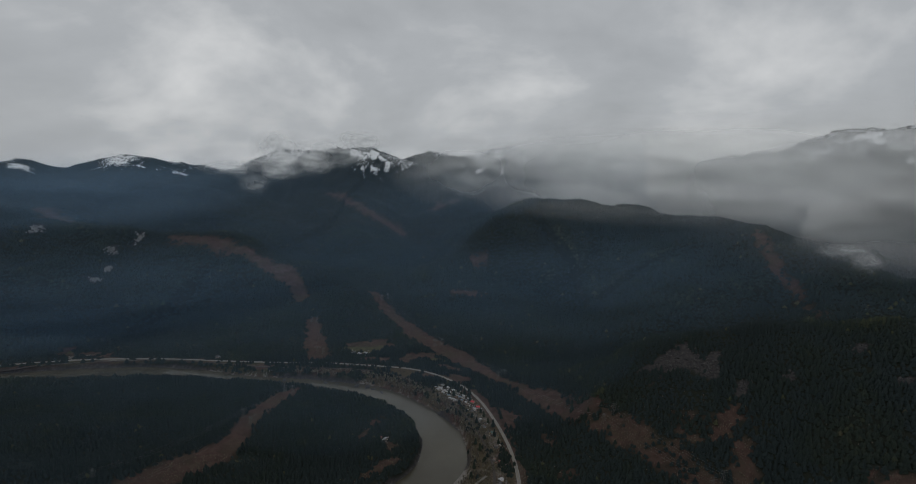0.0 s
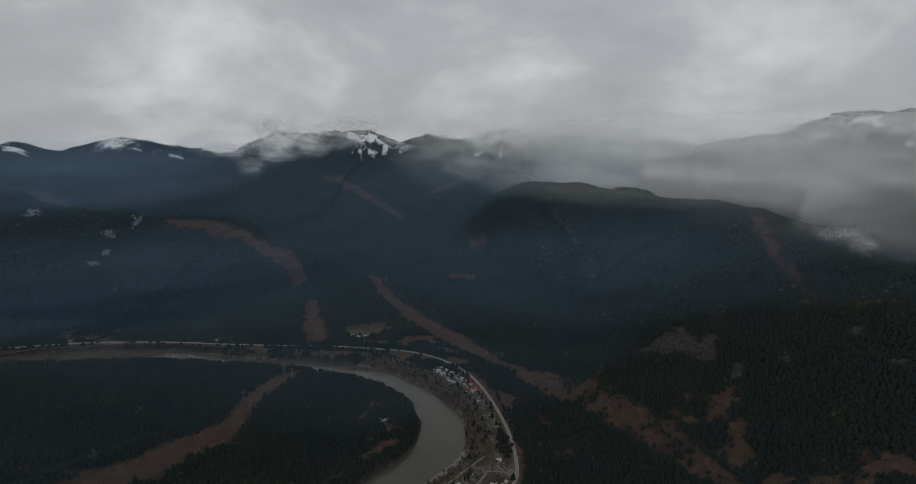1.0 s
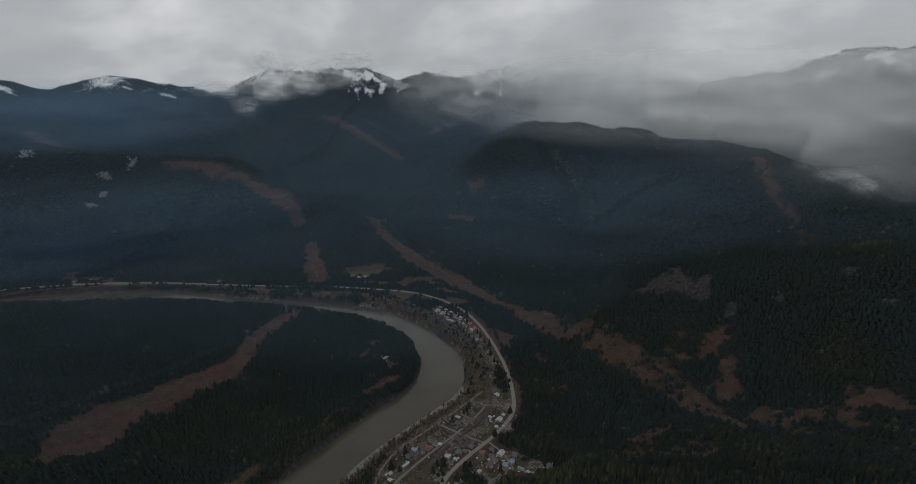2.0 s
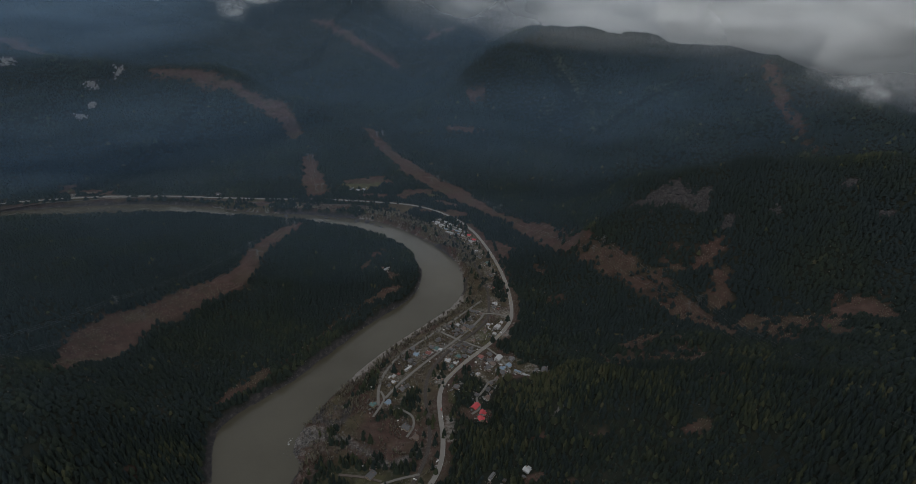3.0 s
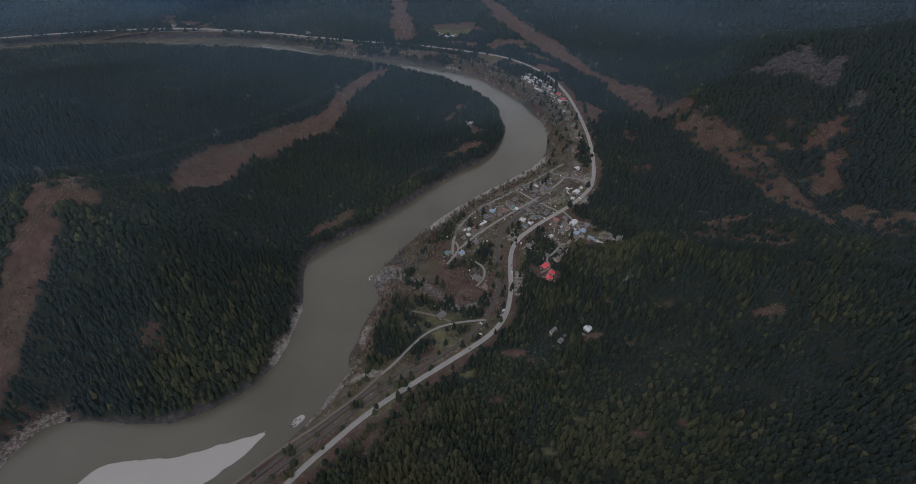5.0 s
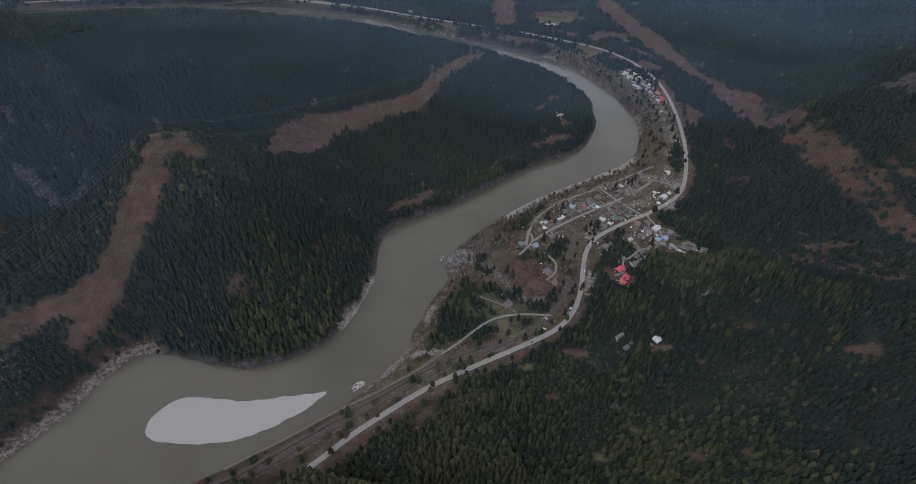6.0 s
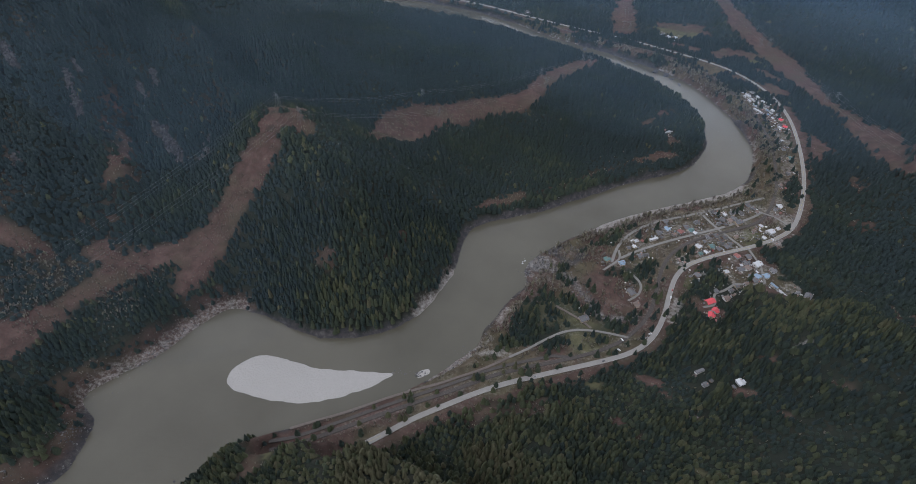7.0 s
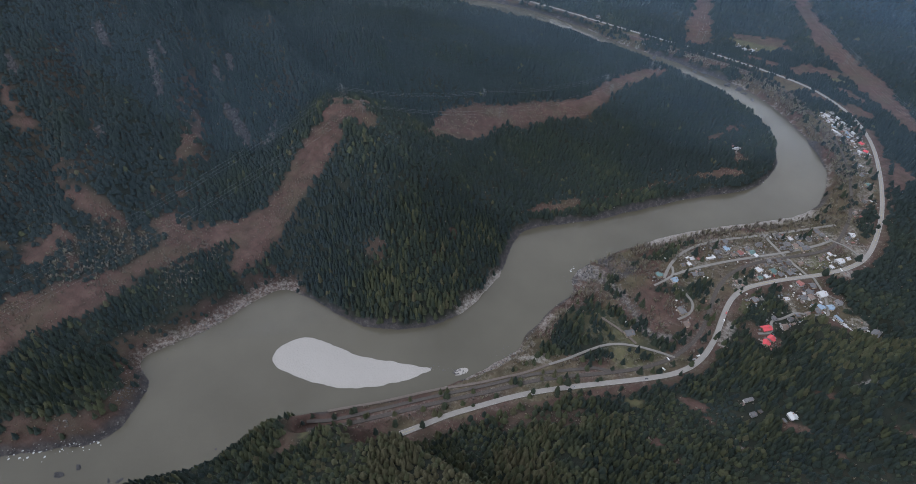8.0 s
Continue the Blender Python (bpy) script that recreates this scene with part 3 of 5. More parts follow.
SNOW_CUTS = [(-816, 3615, 26, 60), (-705, 3715, 24, 60), (-773, 3651, 30, 50), (-612, 3675, 22, 80), (-547, 3769, 26, 90), (-481, 3897, 20, 60), (-359, 3840, 30, 90), (-504, 3687, 20, 50), (-700, 3960, 60, 50), (-589, 4027, 50, 40),
             (-2425, 3677, 110, 20), (-2290, 3800, 100, 20), (-2105, 3884, 26, 90), (-2184, 3529, 50, 16), (-1943, 3967, 60, 30), (-2772, 3571, 70, 40)]
SNOW_CUTS += [(58, 4153, 24, 130), (193, 4178, 22, 110), (264, 3888, 20, 80), (367, 4109, 22, 90), (134, 3751, 24, 60), (2404, 3534, 24, 60), (2668, 3496, 50, 40), (2327, 3155, 30, 90), (2562, 3072, 34, 90), (2455, 3012, 24, 60), (2694, 3429, 60, 30)]


def snow_patches(x, y):
    k = np.zeros(x.shape)
    for cx, cy, rx, ry in SNOW_CUTS:
        k = np.maximum(k, 1 - step(0.8, 1.1, np.hypot((x - cx) / rx, (y - cy) / ry * 1.3) + 2.4 * fbm(x + y, y - x, 48, 4, 195)))
    return k


CREEK = smooth_line([(-224, 576), (-190, 576), (-166, 580), (-135, 560), (-109, 544), (-93, 526), (-74, 528), (-54, 540), (-45, 552)])


def land_cover(x, y, z, d_river):
    """Cover of the ground in shares: brush, grass, rock, gravel, snow; and how thick the forest stands."""
    p = patch_masks(x, y)
    terrace = inside(x, y, TERRACE) * (d_river > 4)
    wild = (x > 250) | (x < -600)
    broken = np.where(wild, 1 - 0.75 * step(-0.02, 0.2, fbm(x, y, 30, 4, 187)), 1.0)
    brush = np.maximum(strip_mask(x, y) * np.where(x > 250, 0.4 + 0.6 * broken, 1.0), p["brush"] * broken)
    beach = beaches(x, y)
    rim = 1 - step(2, 7, d_river + 6 * fbm(x, y, 18, 2, 141))
    gravel = np.maximum(p["gravel"] * 0.6, beach * (1 - step(10, 20, d_river)) * np.where((x < -500) & (y < 1000), 0.47, np.where((y > 700) & (y < 990) | (x < -290) & (y < 1000), np.where(x < -290, 0.66, 0.74), step(-0.1, 0.18, fbm(x, y, 14, 3, 147)) * 0.6)))
    creek, _ = line_distance(x, y, CREEK)
    gravel = np.maximum(gravel, 0.42 * (1 - step(2, 8, creek + 5 * fbm(x, y, 14, 2, 145))))
    for ring in (BAR, BAR_TIP):
        d, _ = line_distance(x, y, np.vstack([ring, ring[:1]]))
        gravel = np.maximum(gravel, 1 - step(2, 7, np.where(inside(x, y, ring), -d, d)))
    rock = np.maximum(rim * (1 - beach), 0.7 * (1 - step(2, 7, creek + 4 * fbm(x, y, 14, 2, 145))))
    for line in CLIFFS:
        d, (w,) = line_distance(x, y, line)
        rock = np.maximum(rock, 1 - step(-3, 3, d - w + 8 * fbm(x, y, 20, 3, 155)))
    for cx, cy, rx, ry in ROCKS:
        d = np.hypot((x - cx) / rx, (y - cy) / ry) + 1.8 * fbm(x, y, 26, 3, 151)
        rock = np.maximum(rock, 1 - step(0.7, 1.0, d))
    d_hwy, _ = line_distance(x, y, HIGHWAY)
    d_rail, _ = line_distance(x, y, RAIL)
    near_hwy = 1 - step(6, 9, d_hwy + 6 * fbm(x, y, 25, 2, 161))
    town_side = (y < 1330) * 1.0
    verge = np.maximum(1 - step(7 + 4 * town_side, 10 + 14 * town_side, d_hwy + 14 * fbm(x, y, 40, 2, 161)), 1 - step(5 + 3 * town_side, 8 + 10 * town_side, d_rail + 8 * fbm(x, y, 30, 2, 162)))
    between = (y < 480) * (x < -60) * (1 - step(14, 34, np.minimum(d_hwy, d_rail)))
    brush = np.maximum(brush, np.maximum(verge, between) * 0.9)
    gravel = np.maximum(gravel, near_hwy * 0.15)
    gravel = np.maximum(gravel, 0.28 * (1 - step(4, 7, d_rail + 3 * fbm(x, y, 20, 2, 163))) * (y > 185) * (y < 1390))
    gravel = np.maximum(gravel, in_town(x, y) * 0.45 * step(-0.1, 0.15, fbm(x, y, 22, 3, 165)))
    d_outer, _ = line_distance(x, y, OUTER_LINE)
    low_bank = (1 - step(30, 60, d_outer + 20 * fbm(x, y, 60, 2, 171))) * (y > 540) * (x > -240) * (y < 1480) * (d_river > 0)
    low_bank = np.maximum(low_bank, (1 - step(20, 36, d_outer + 16 * fbm(x, y, 40, 2, 173))) * (y > 285) * (y < 560) * (x > -290) * (d_river > 0))
    gravel = np.maximum(gravel, np.maximum(terrace * 0.13 * (y < 990), low_bank * np.where(y < 990, 0.2, 0.06)) * step(-0.15, 0.2, fbm(x, y, 20, 3, 175)))
    under = (x < -690) * (y < 720) * step(-0.1, 0.25, fbm(x, y, 80, 3, 177)) * 0.3
    brush = np.maximum(brush, low_bank)
    scrub = p["scrub"] * 0.62
    town = in_town(x, y)
    mottled = step(-0.12, 0.12, fbm(x, y, 35, 3, 181))
    grass = np.maximum(p["grass"], np.maximum(town * mottled * 0.45, terrace * 0.5 * step(-0.15, 0.2, fbm(x, y, 50, 3, 183))))
    brush = np.maximum(brush, town * 0.8)
    snow = step(440, 700, z + 130 * fbm(x, y, 200, 4, 191)) * (1 - 0.2 * step(800, 2400, x)) * (1 - 0.3 * step(0.0, 1.0, 1 - np.abs(x + 640) / 700)) + 0.42 * snow_patches(x, y)
    patchy = step(-0.04, 0.12, fbm(x, y, 38, 3, 185)) * (x < -735) * (y < 480)
    brush = brush * (1 - 0.75 * patchy)
    west_bank = (x < -520) * (y < 290) * (d_river > 0) * (1 - step(12, 30, d_river + 16 * fbm(x, y, 30, 2, 179))) * 0.8
    scrub = np.maximum(scrub, west_bank)
    thick = np.where((low_bank > 0) & (y > 990), brush * 0.86, brush)
    open_share = np.maximum.reduce([scrub, thick, grass, rock, gravel, town, beach * (1 - step(14, 26, d_river))])
    brush = np.maximum.reduce([brush, beach * (1 - step(14, 26, d_river)) * 0.7, under, scrub])
    for s in STREETS.values():
        d, _ = line_distance(x, y, s)
        open_share = np.maximum(open_share, 1 - step(5, 9, d))
    return dict(brush=brush, grass=grass, rock=rock, gravel=gravel, snow=snow, bare=open_share)


CLIFFS = [[(-1005, 388, 4), (-936, 350, 8)], [(-865, 428, 9), (-801, 406, 14)], [(-801, 480, 5), (-766, 427, 9)], [(-1075, 348, 7), (-1040, 332, 9)], [(-1070, 202, 5), (-1045, 194, 8)],
          [(-1000, 525, 4), (-955, 498, 5)], [(-1030, 415, 3), (-990, 405, 4)], [(-905, 232, 3), (-880, 222, 5)], [(-960, 470, 3), (-915, 450, 4)]]
CLIFFS = [np.array(c, float) for c in CLIFFS]
ROCKS = [(474, 1075, 50, 36), (512, 1050, 34, 26), (450, 1088, 26, 24), (515, 1028, 26, 14), (560, 975, 18, 10), (632, 958, 14, 10), (765, 965, 14, 8), (770, 872, 12, 8),
         (-1696, 2183, 26, 26), (-1399, 2187, 22, 26), (-1347, 2302, 14, 34), (-1371, 2030, 20, 18), (-1370, 2104, 9, 12), (-225, 562, 16, 7), (-190, 622, 26, 20), (-212, 580, 20, 14), (-950, 2060, 10, 10)]


COVER = land_cover(MX, MY, MZ, MD)


def build_ground():
    nx, ny = MX.shape
    idx = np.arange(nx * ny).reshape(nx, ny)
    faces = np.stack([idx[:-1, :-1], idx[1:, :-1], idx[1:, 1:], idx[:-1, 1:]], -1).reshape(-1, 4)
    verts = np.stack([MX, MY, MZ], -1).reshape(-1, 3)
    ob = mesh_object("ground", verts, faces, GROUND, {k: v for k, v in COVER.items() if k != "bare"})
    tagged(ob, "forested mountain valley ground with brown clearings, rock and snow", "terrain", kind="structure")


def build_water():
    """The river's surface, a fine sheet that the banks cut off."""
    xs, ys = np.arange(-2200, 201, 60.0), np.arange(-900, 1801, 60.0)
    gx, gy = np.meshgrid(xs, ys, indexing="ij")
    idx = np.arange(gx.size).reshape(gx.shape)
    faces = np.stack([idx[:-1, :-1], idx[1:, :-1], idx[1:, 1:], idx[:-1, 1:]], -1).reshape(-1, 4)
    d, _ = line_distance(gx, gy, np.vstack([RIVER, RIVER[:1]]))
    near = (inside(gx, gy, RIVER) | (d < 90)).ravel()
    faces = faces[near[faces].all(axis=1)]
    ob = mesh_object("water", np.stack([gx, gy, gx * 0], -1).reshape(-1, 3), faces, WATER)
    tagged(ob, "broad olive-grey silty river with faint ripples", "river", kind="structure")


build_ground()
build_water()


# ---------------------------------------------------------------- forest
def conifer(rng, tiers, points, blunt=0.5, top=1.0):
    """One tree of unit height: ragged skirts of branches, one over another, round and full below, closing to a short tip."""
    verts, faces = [], []
    for k in range(tiers):
        low = 0.05 + 0.80 * k / tiers
        high = top if k == tiers - 1 else low + 0.80 / tiers + 0.20
        r = (1 - low) ** blunt * 0.21
        base = len(verts)
        verts.append((rng.uniform(-0.02, 0.02), rng.uniform(-0.02, 0.02), high))
        turn = rng.uniform(0, 6.28)
        for i in range(points):
            a = turn + 6.2832 * (i + rng.uniform(-0.2, 0.2)) / points
            rr = r * rng.uniform(0.78, 1.2)
            verts.append((rr * math.cos(a), rr * math.sin(a), low + rng.uniform(-0.05, 0.05)))
        for i in range(points):
            faces.append((base, base + 1 + i, base + 1 + (i + 1) % points))
    return np.array(verts), np.array(faces)


def bare_bush(rng, spikes):
    """A leafless tree of unit height: a fan of thin upright blades of twigs round a short stem."""
    verts, faces = [], []
    for i in range(spikes):
        a, lean = rng.uniform(0, 6.28), rng.uniform(0.12, 0.5)
        top = (lean * math.cos(a), lean * math.sin(a), rng.uniform(0.6, 1.0))
        side = a + 1.57
        w, b = 0.10, len(verts)
        mid = (top[0] * 0.7, top[1] * 0.7, top[2] * 0.72)
        verts += [(0, 0, 0), (mid[0] + w * math.cos(side), mid[1] + w * math.sin(side), mid[2]), top, (mid[0] - w * math.cos(side), mid[1] - w * math.sin(side), mid[2])]
        faces += [(b, b + 1, b + 2), (b, b + 2, b + 3)]
    return np.array(verts), np.array(faces)


def scatter(name, material, templates, x, y, z, height, width, tone, label, category):
    """Joins copies of the templates at the places given into one mesh."""
    rng = np.random.RandomState(len(x))
    pick, turn = rng.randint(0, len(templates), len(x)), rng.uniform(0, 6.28, len(x))
    all_v, all_f, all_t, count = [], [], [], 0
    for k, (v, f) in enumerate(templates):
        s = np.nonzero(pick == k)[0]
        if not len(s):
            continue
        c, sn = np.cos(turn[s])[:, None], np.sin(turn[s])[:, None]
        w, h = width[s][:, None], height[s][:, None]
        vx = (v[None, :, 0] * c - v[None, :, 1] * sn) * w + x[s][:, None]
        vy = (v[None, :, 0] * sn + v[None, :, 1] * c) * w + y[s][:, None]
        vz = v[None, :, 2] * h + z[s][:, None] - 0.4
        all_v.append(np.stack([vx, vy, vz], -1).reshape(-1, 3))
        all_f.append((f[None] + (np.arange(len(s)) * len(v))[:, None, None] + count).reshape(-1, 3))
        all_t.append(np.repeat(tone[s], len(v)))
        count += len(s) * len(v)
    ob = mesh_object(name, np.vstack(all_v), np.vstack(all_f), material, {"tone": np.concatenate(all_t)}, smooth=False)
    return tagged(ob, label, category, kind="stuff")


OPEN = COVER["bare"]


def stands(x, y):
    """Younger, yellower wood on the near slope; a bluer tone across the river and up the valley paints distance haze
    into the needles.
    """
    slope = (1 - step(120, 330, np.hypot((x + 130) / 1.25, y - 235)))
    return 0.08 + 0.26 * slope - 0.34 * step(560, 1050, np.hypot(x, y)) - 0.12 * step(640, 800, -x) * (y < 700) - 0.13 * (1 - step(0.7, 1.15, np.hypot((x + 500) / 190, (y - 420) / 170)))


HOMES = [
    # homes by block: x, y, style, roof
    [(1, 846, "house", "grey"), (11, 836, "house", "grey"), (13, 853, "small", "white"), (-7, 848, "house", "dark"), (22, 840, "house", "brown"), (28, 850, "house", "grey"), (36, 843, "large", "grey"),
     (36, 872, "house", "dark"), (40, 900, "house", "grey"), (50, 897, "small", "grey"), (59, 890, "small", "brown"), (9, 823, "small", "grey"), (20, 826, "small", "dark"), (22, 865, "house", "grey")],
    [(-70, 780, "house", "grey"), (-61, 763, "house", "blue"), (-48, 755, "small", "brown"), (-40, 767, "house", "rust"), (-36, 783, "house", "grey"), (-27, 780, "house", "teal"), (-19, 777, "small", "white"),
     (-24, 806, "house", "grey"), (-63, 737, "small", "dark"), (-96, 706, "small", "white"), (-73, 726, "long", "white"), (-71, 746, "house", "grey")],
    [(-101, 684, "small", "grey"), (-94, 692, "small", "white"), (-80, 675, "house", "grey"), (-72, 683, "small", "grey"), (-121, 640, "house", "teal"), (-99, 645, "house", "blue"), (-66, 592, "large", "grey"),
     (-53, 573, "house", "brown"), (-107, 508, "large", "grey")],
    [(-6, 745, "house", "white"), (-1, 763, "small", "grey"), (7, 737, "small", "white"), (11, 756, "house", "teal"), (0, 729, "small", "teal"), (23, 755, "house", "grey"), (22, 773, "house", "dark"),
     (33, 767, "house", "grey"), (36, 780, "small", "grey"), (11, 787, "house", "dark"), (1, 777, "small", "grey"), (24, 790, "house", "dark")],
    [(71, 853, "small", "white"), (86, 843, "large", "white"), (95, 858, "small", "white"), (80, 822, "small", "white"), (40, 802, "small", "brown"), (63, 832, "small", "brown"), (85, 914, "small", "grey"), (88, 926, "house", "white")],
    [(51, 753, "house", "rust"), (65, 761, "house", "grey"), (66, 744, "house", "grey"), (81, 750, "large", "white"), (61, 726, "house", "grey"), (70, 734, "house", "brown"), (43, 708, "small", "white"),
     (86, 722, "house", "blue"), (96, 730, "house", "blue"), (83, 711, "house", "grey"), (104, 748, "house", "grey"), (74, 697, "small", "brown"), (110, 714, "long", "blue"), (63, 685, "small", "grey"), (58, 672, "small", "grey")],
    [(8, 674, "house", "grey"), (36, 632, "large", "red"), (46, 619, "house", "red"), (43, 607, "house", "red"), (55, 651, "house", "brown"), (40, 659, "small", "grey"), (127, 698, "hall", "white"), (140, 715, "long", "grey"), (155, 716, "large", "grey"),
     (50, 485, "long", "grey"), (94, 484, "house", "white"), (60, 466, "small", "grey")],
    [(-38, 1341, "van", "white"), (-32, 1335, "van", "white"), (-27, 1328, "van", "grey"), (-21, 1323, "van", "white"), (-16, 1319, "van", "grey"), (-11, 1314, "van", "white"), (-33, 1346, "van", "grey"), (-9, 1276, "van", "white"), (-3, 1272, "van", "white"),
     (3, 1268, "van", "white"), (9, 1264, "van", "grey"), (16, 1285, "small", "blue"), (21, 1266, "small", "blue"), (31, 1254, "small", "white"), (24, 1280, "van", "grey"), (8, 1296, "van", "grey"), (-146, 1075, "van", "white"), (36, 1240, "small", "brown"), (44, 1205, "small", "grey")],
    [(47, 1253, "house", "red"), (59, 1225, "house", "red"), (47, 1227, "small", "grey"), (61, 1163, "small", "white"), (69, 1131, "small", "grey"), (83, 1102, "house", "teal"), (88, 1043, "small", "grey"), (81, 995, "small", "brown"),
     (-291, 1606, "long", "white"), (-272, 1608, "house", "white"), (-310, 1612, "small", "grey"), (-716, 1570, "house", "grey")],
    [(-41, 1329, "van", "white"), (-29, 1360, "van", "grey"), (-27, 1312, "van", "white"), (-14, 1342, "van", "white"), (-13, 1295, "van", "blue"), (0, 1325, "van", "white"), (12, 1308, "van", "grey"), (25, 1291, "van", "white"), (38, 1275, "van", "grey"), (50, 1217, "van", "white")],
]
SPOTS = np.array([(h[0], h[1]) for b in HOMES for h in b], float)


def plant(x0, x1, y0, y1, gap, near, far, seed, cover=0.0):
    """Places for trees on a shaken grid, where forest stands, between two distances from the ridge's foot."""
    rng = np.random.RandomState(seed)
    gx, gy = np.meshgrid(np.arange(x0, x1, gap), np.arange(y0, y1, gap), indexing="ij")
    x, y = (gx + rng.uniform(-0.5, 0.5, gx.shape) * gap).ravel(), (gy + rng.uniform(-0.5, 0.5, gy.shape) * gap).ravel()
    r = np.hypot(x, y)
    keep = (r >= near) & (r < far)
    if seed == 5:
        keep &= (r < 170) | (y < -140) | ((r > 560) & (x > 560) & (r < 700))
    x, y = x[keep], y[keep]
    thin = np.maximum.reduce([sample(OPEN, x, y), 0.9 * snow_patches(x, y), 0.55 * step(0.25, 0.75, sample(COVER["snow"], x, y))])
    keep = (rng.rand(len(x)) > thin * 1.02 + 0.02) & (sample(MD, x, y) > np.where((x < -300) & (y > 255) & (y < 380), 1.5, 5))
    for hx, hy in SPOTS:
        keep &= (abs(x - hx) > 11) | (abs(y - hy) > 11)
    x, y = x[keep], y[keep]
    keep = rng.rand(len(x)) < np.where(np.hypot(x, y) < 700, 0.93 + 0.8 * fbm(x, y, 22, 2, 203), 1.0)
    x, y = x[keep], y[keep]
    # steps in the forest: gaps and stands of different age
    keep = rng.rand(len(x)) < 0.9 + 0.9 * fbm(x, y, 90, 3, 201) + 0.25
    x, y = x[keep], y[keep]
    stand = fbm(x, y, 140, 3, 211)
    clump = fbm(x, y, 34, 3, 215)
    # crests toned lighter, hollows darker, in place of light and shade on the relief
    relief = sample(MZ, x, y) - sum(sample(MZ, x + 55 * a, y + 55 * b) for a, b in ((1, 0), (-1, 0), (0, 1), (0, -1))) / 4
    h = (9.0 + 4.5 * stand + 6.5 * clump + rng.normal(0, 1.5, len(x))).clip(3.5, 17)
    w = (10.0 + 0.8 * h) * (0.85 + 0.42 * rng.rand(len(x))) * gap / 4.7
    if gap < 5:
        h, w = h * 1.08, w * 0.98
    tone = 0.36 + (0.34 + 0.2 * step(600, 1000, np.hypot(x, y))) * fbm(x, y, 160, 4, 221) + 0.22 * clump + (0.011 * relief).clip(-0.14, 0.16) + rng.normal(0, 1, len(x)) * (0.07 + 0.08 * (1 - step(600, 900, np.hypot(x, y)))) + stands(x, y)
    tone = np.where(rng.rand(len(x)) < (0.006 + 0.08 * step(0.12, 0.3, fbm(x, y, 60, 2, 225))) * (1 - 0.8 * step(600, 1000, np.hypot(x, y))), 0.7 + 0.3 * rng.rand(len(x)), tone).clip(0.02, 0.98)
    return x, y, sample(MZ, x, y), h, w, tone


RNG = random.Random(7)
FINE = [conifer(RNG, 3, 7, 0.85, 1.12) for _ in range(8)] + [conifer(RNG, 3, 8, 0.5, 0.98) for _ in range(4)]
MEDIUM = [conifer(RNG, 2, 5, 0.55) for _ in range(8)]
COARSE = [conifer(RNG, 1, 5, 0.5) for _ in range(6)]
FOREST = "dense dark green conifer forest"
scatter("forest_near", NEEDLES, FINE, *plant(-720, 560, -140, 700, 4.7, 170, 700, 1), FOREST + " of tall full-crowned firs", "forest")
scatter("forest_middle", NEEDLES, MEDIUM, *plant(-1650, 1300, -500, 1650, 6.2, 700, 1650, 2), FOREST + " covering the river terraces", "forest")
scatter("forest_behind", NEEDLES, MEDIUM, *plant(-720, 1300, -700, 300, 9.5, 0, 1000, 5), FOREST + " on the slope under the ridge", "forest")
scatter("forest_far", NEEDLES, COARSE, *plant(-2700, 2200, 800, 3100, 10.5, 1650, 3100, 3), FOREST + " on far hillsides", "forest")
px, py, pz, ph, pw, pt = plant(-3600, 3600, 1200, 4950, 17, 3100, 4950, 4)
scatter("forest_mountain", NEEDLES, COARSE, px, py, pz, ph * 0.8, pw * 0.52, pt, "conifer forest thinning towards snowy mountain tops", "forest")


# ---------------------------------------------------------------- roads and railway
def offset_line(line, d):
    t = np.gradient(line[:, :2], axis=0)
    t /= np.maximum(np.linalg.norm(t, axis=1), 1e-6)[:, None]
    return line[:, :2] + np.stack([t[:, 1], -t[:, 0]], -1) * d


def dense(line, gap=4.0):
    seg = np.r_[0, np.cumsum(np.hypot(*np.diff(line[:, :2], axis=0).T))]
    s = np.linspace(0, seg[-1], max(2, int(seg[-1] / gap)))
    return np.stack([np.interp(s, seg, line[:, k]) for k in range(2)], -1)


def ribbon(name, line, width, material, lift=0.35, thick=0.5, shift=0.0, parent=None, level=None):
    """A band of some thickness laid along a line."""
    c = dense(line)
    mid = offset_line(c, shift)
    sides = [offset_line(c, shift - width / 2), offset_line(c, shift + width / 2)]
    z = sample(MZ, c[:, 0], c[:, 1]) if level is None else np.full(len(c), level)
    z = np.maximum(z, np.maximum(sample(MZ, *sides[0].T), sample(MZ, *sides[1].T))) if level is None else z
    z = np.convolve(np.pad(z, 4, "edge"), np.ones(9) / 9, "valid") + lift
    n = len(c)
    rows = [np.c_[sides[0], z - thick], np.c_[sides[0], z], np.c_[sides[1], z], np.c_[sides[1], z - thick]]
    verts = np.vstack(rows)
    i = np.arange(n - 1)
    faces = np.vstack([np.stack([i + a * n, i + 1 + a * n, i + 1 + b * n, i + b * n], -1) for a, b in ((0, 1), (1, 2), (2, 3))])
    return mesh_object(name, verts, faces[:, ::-1], material, smooth=False, parent=parent)


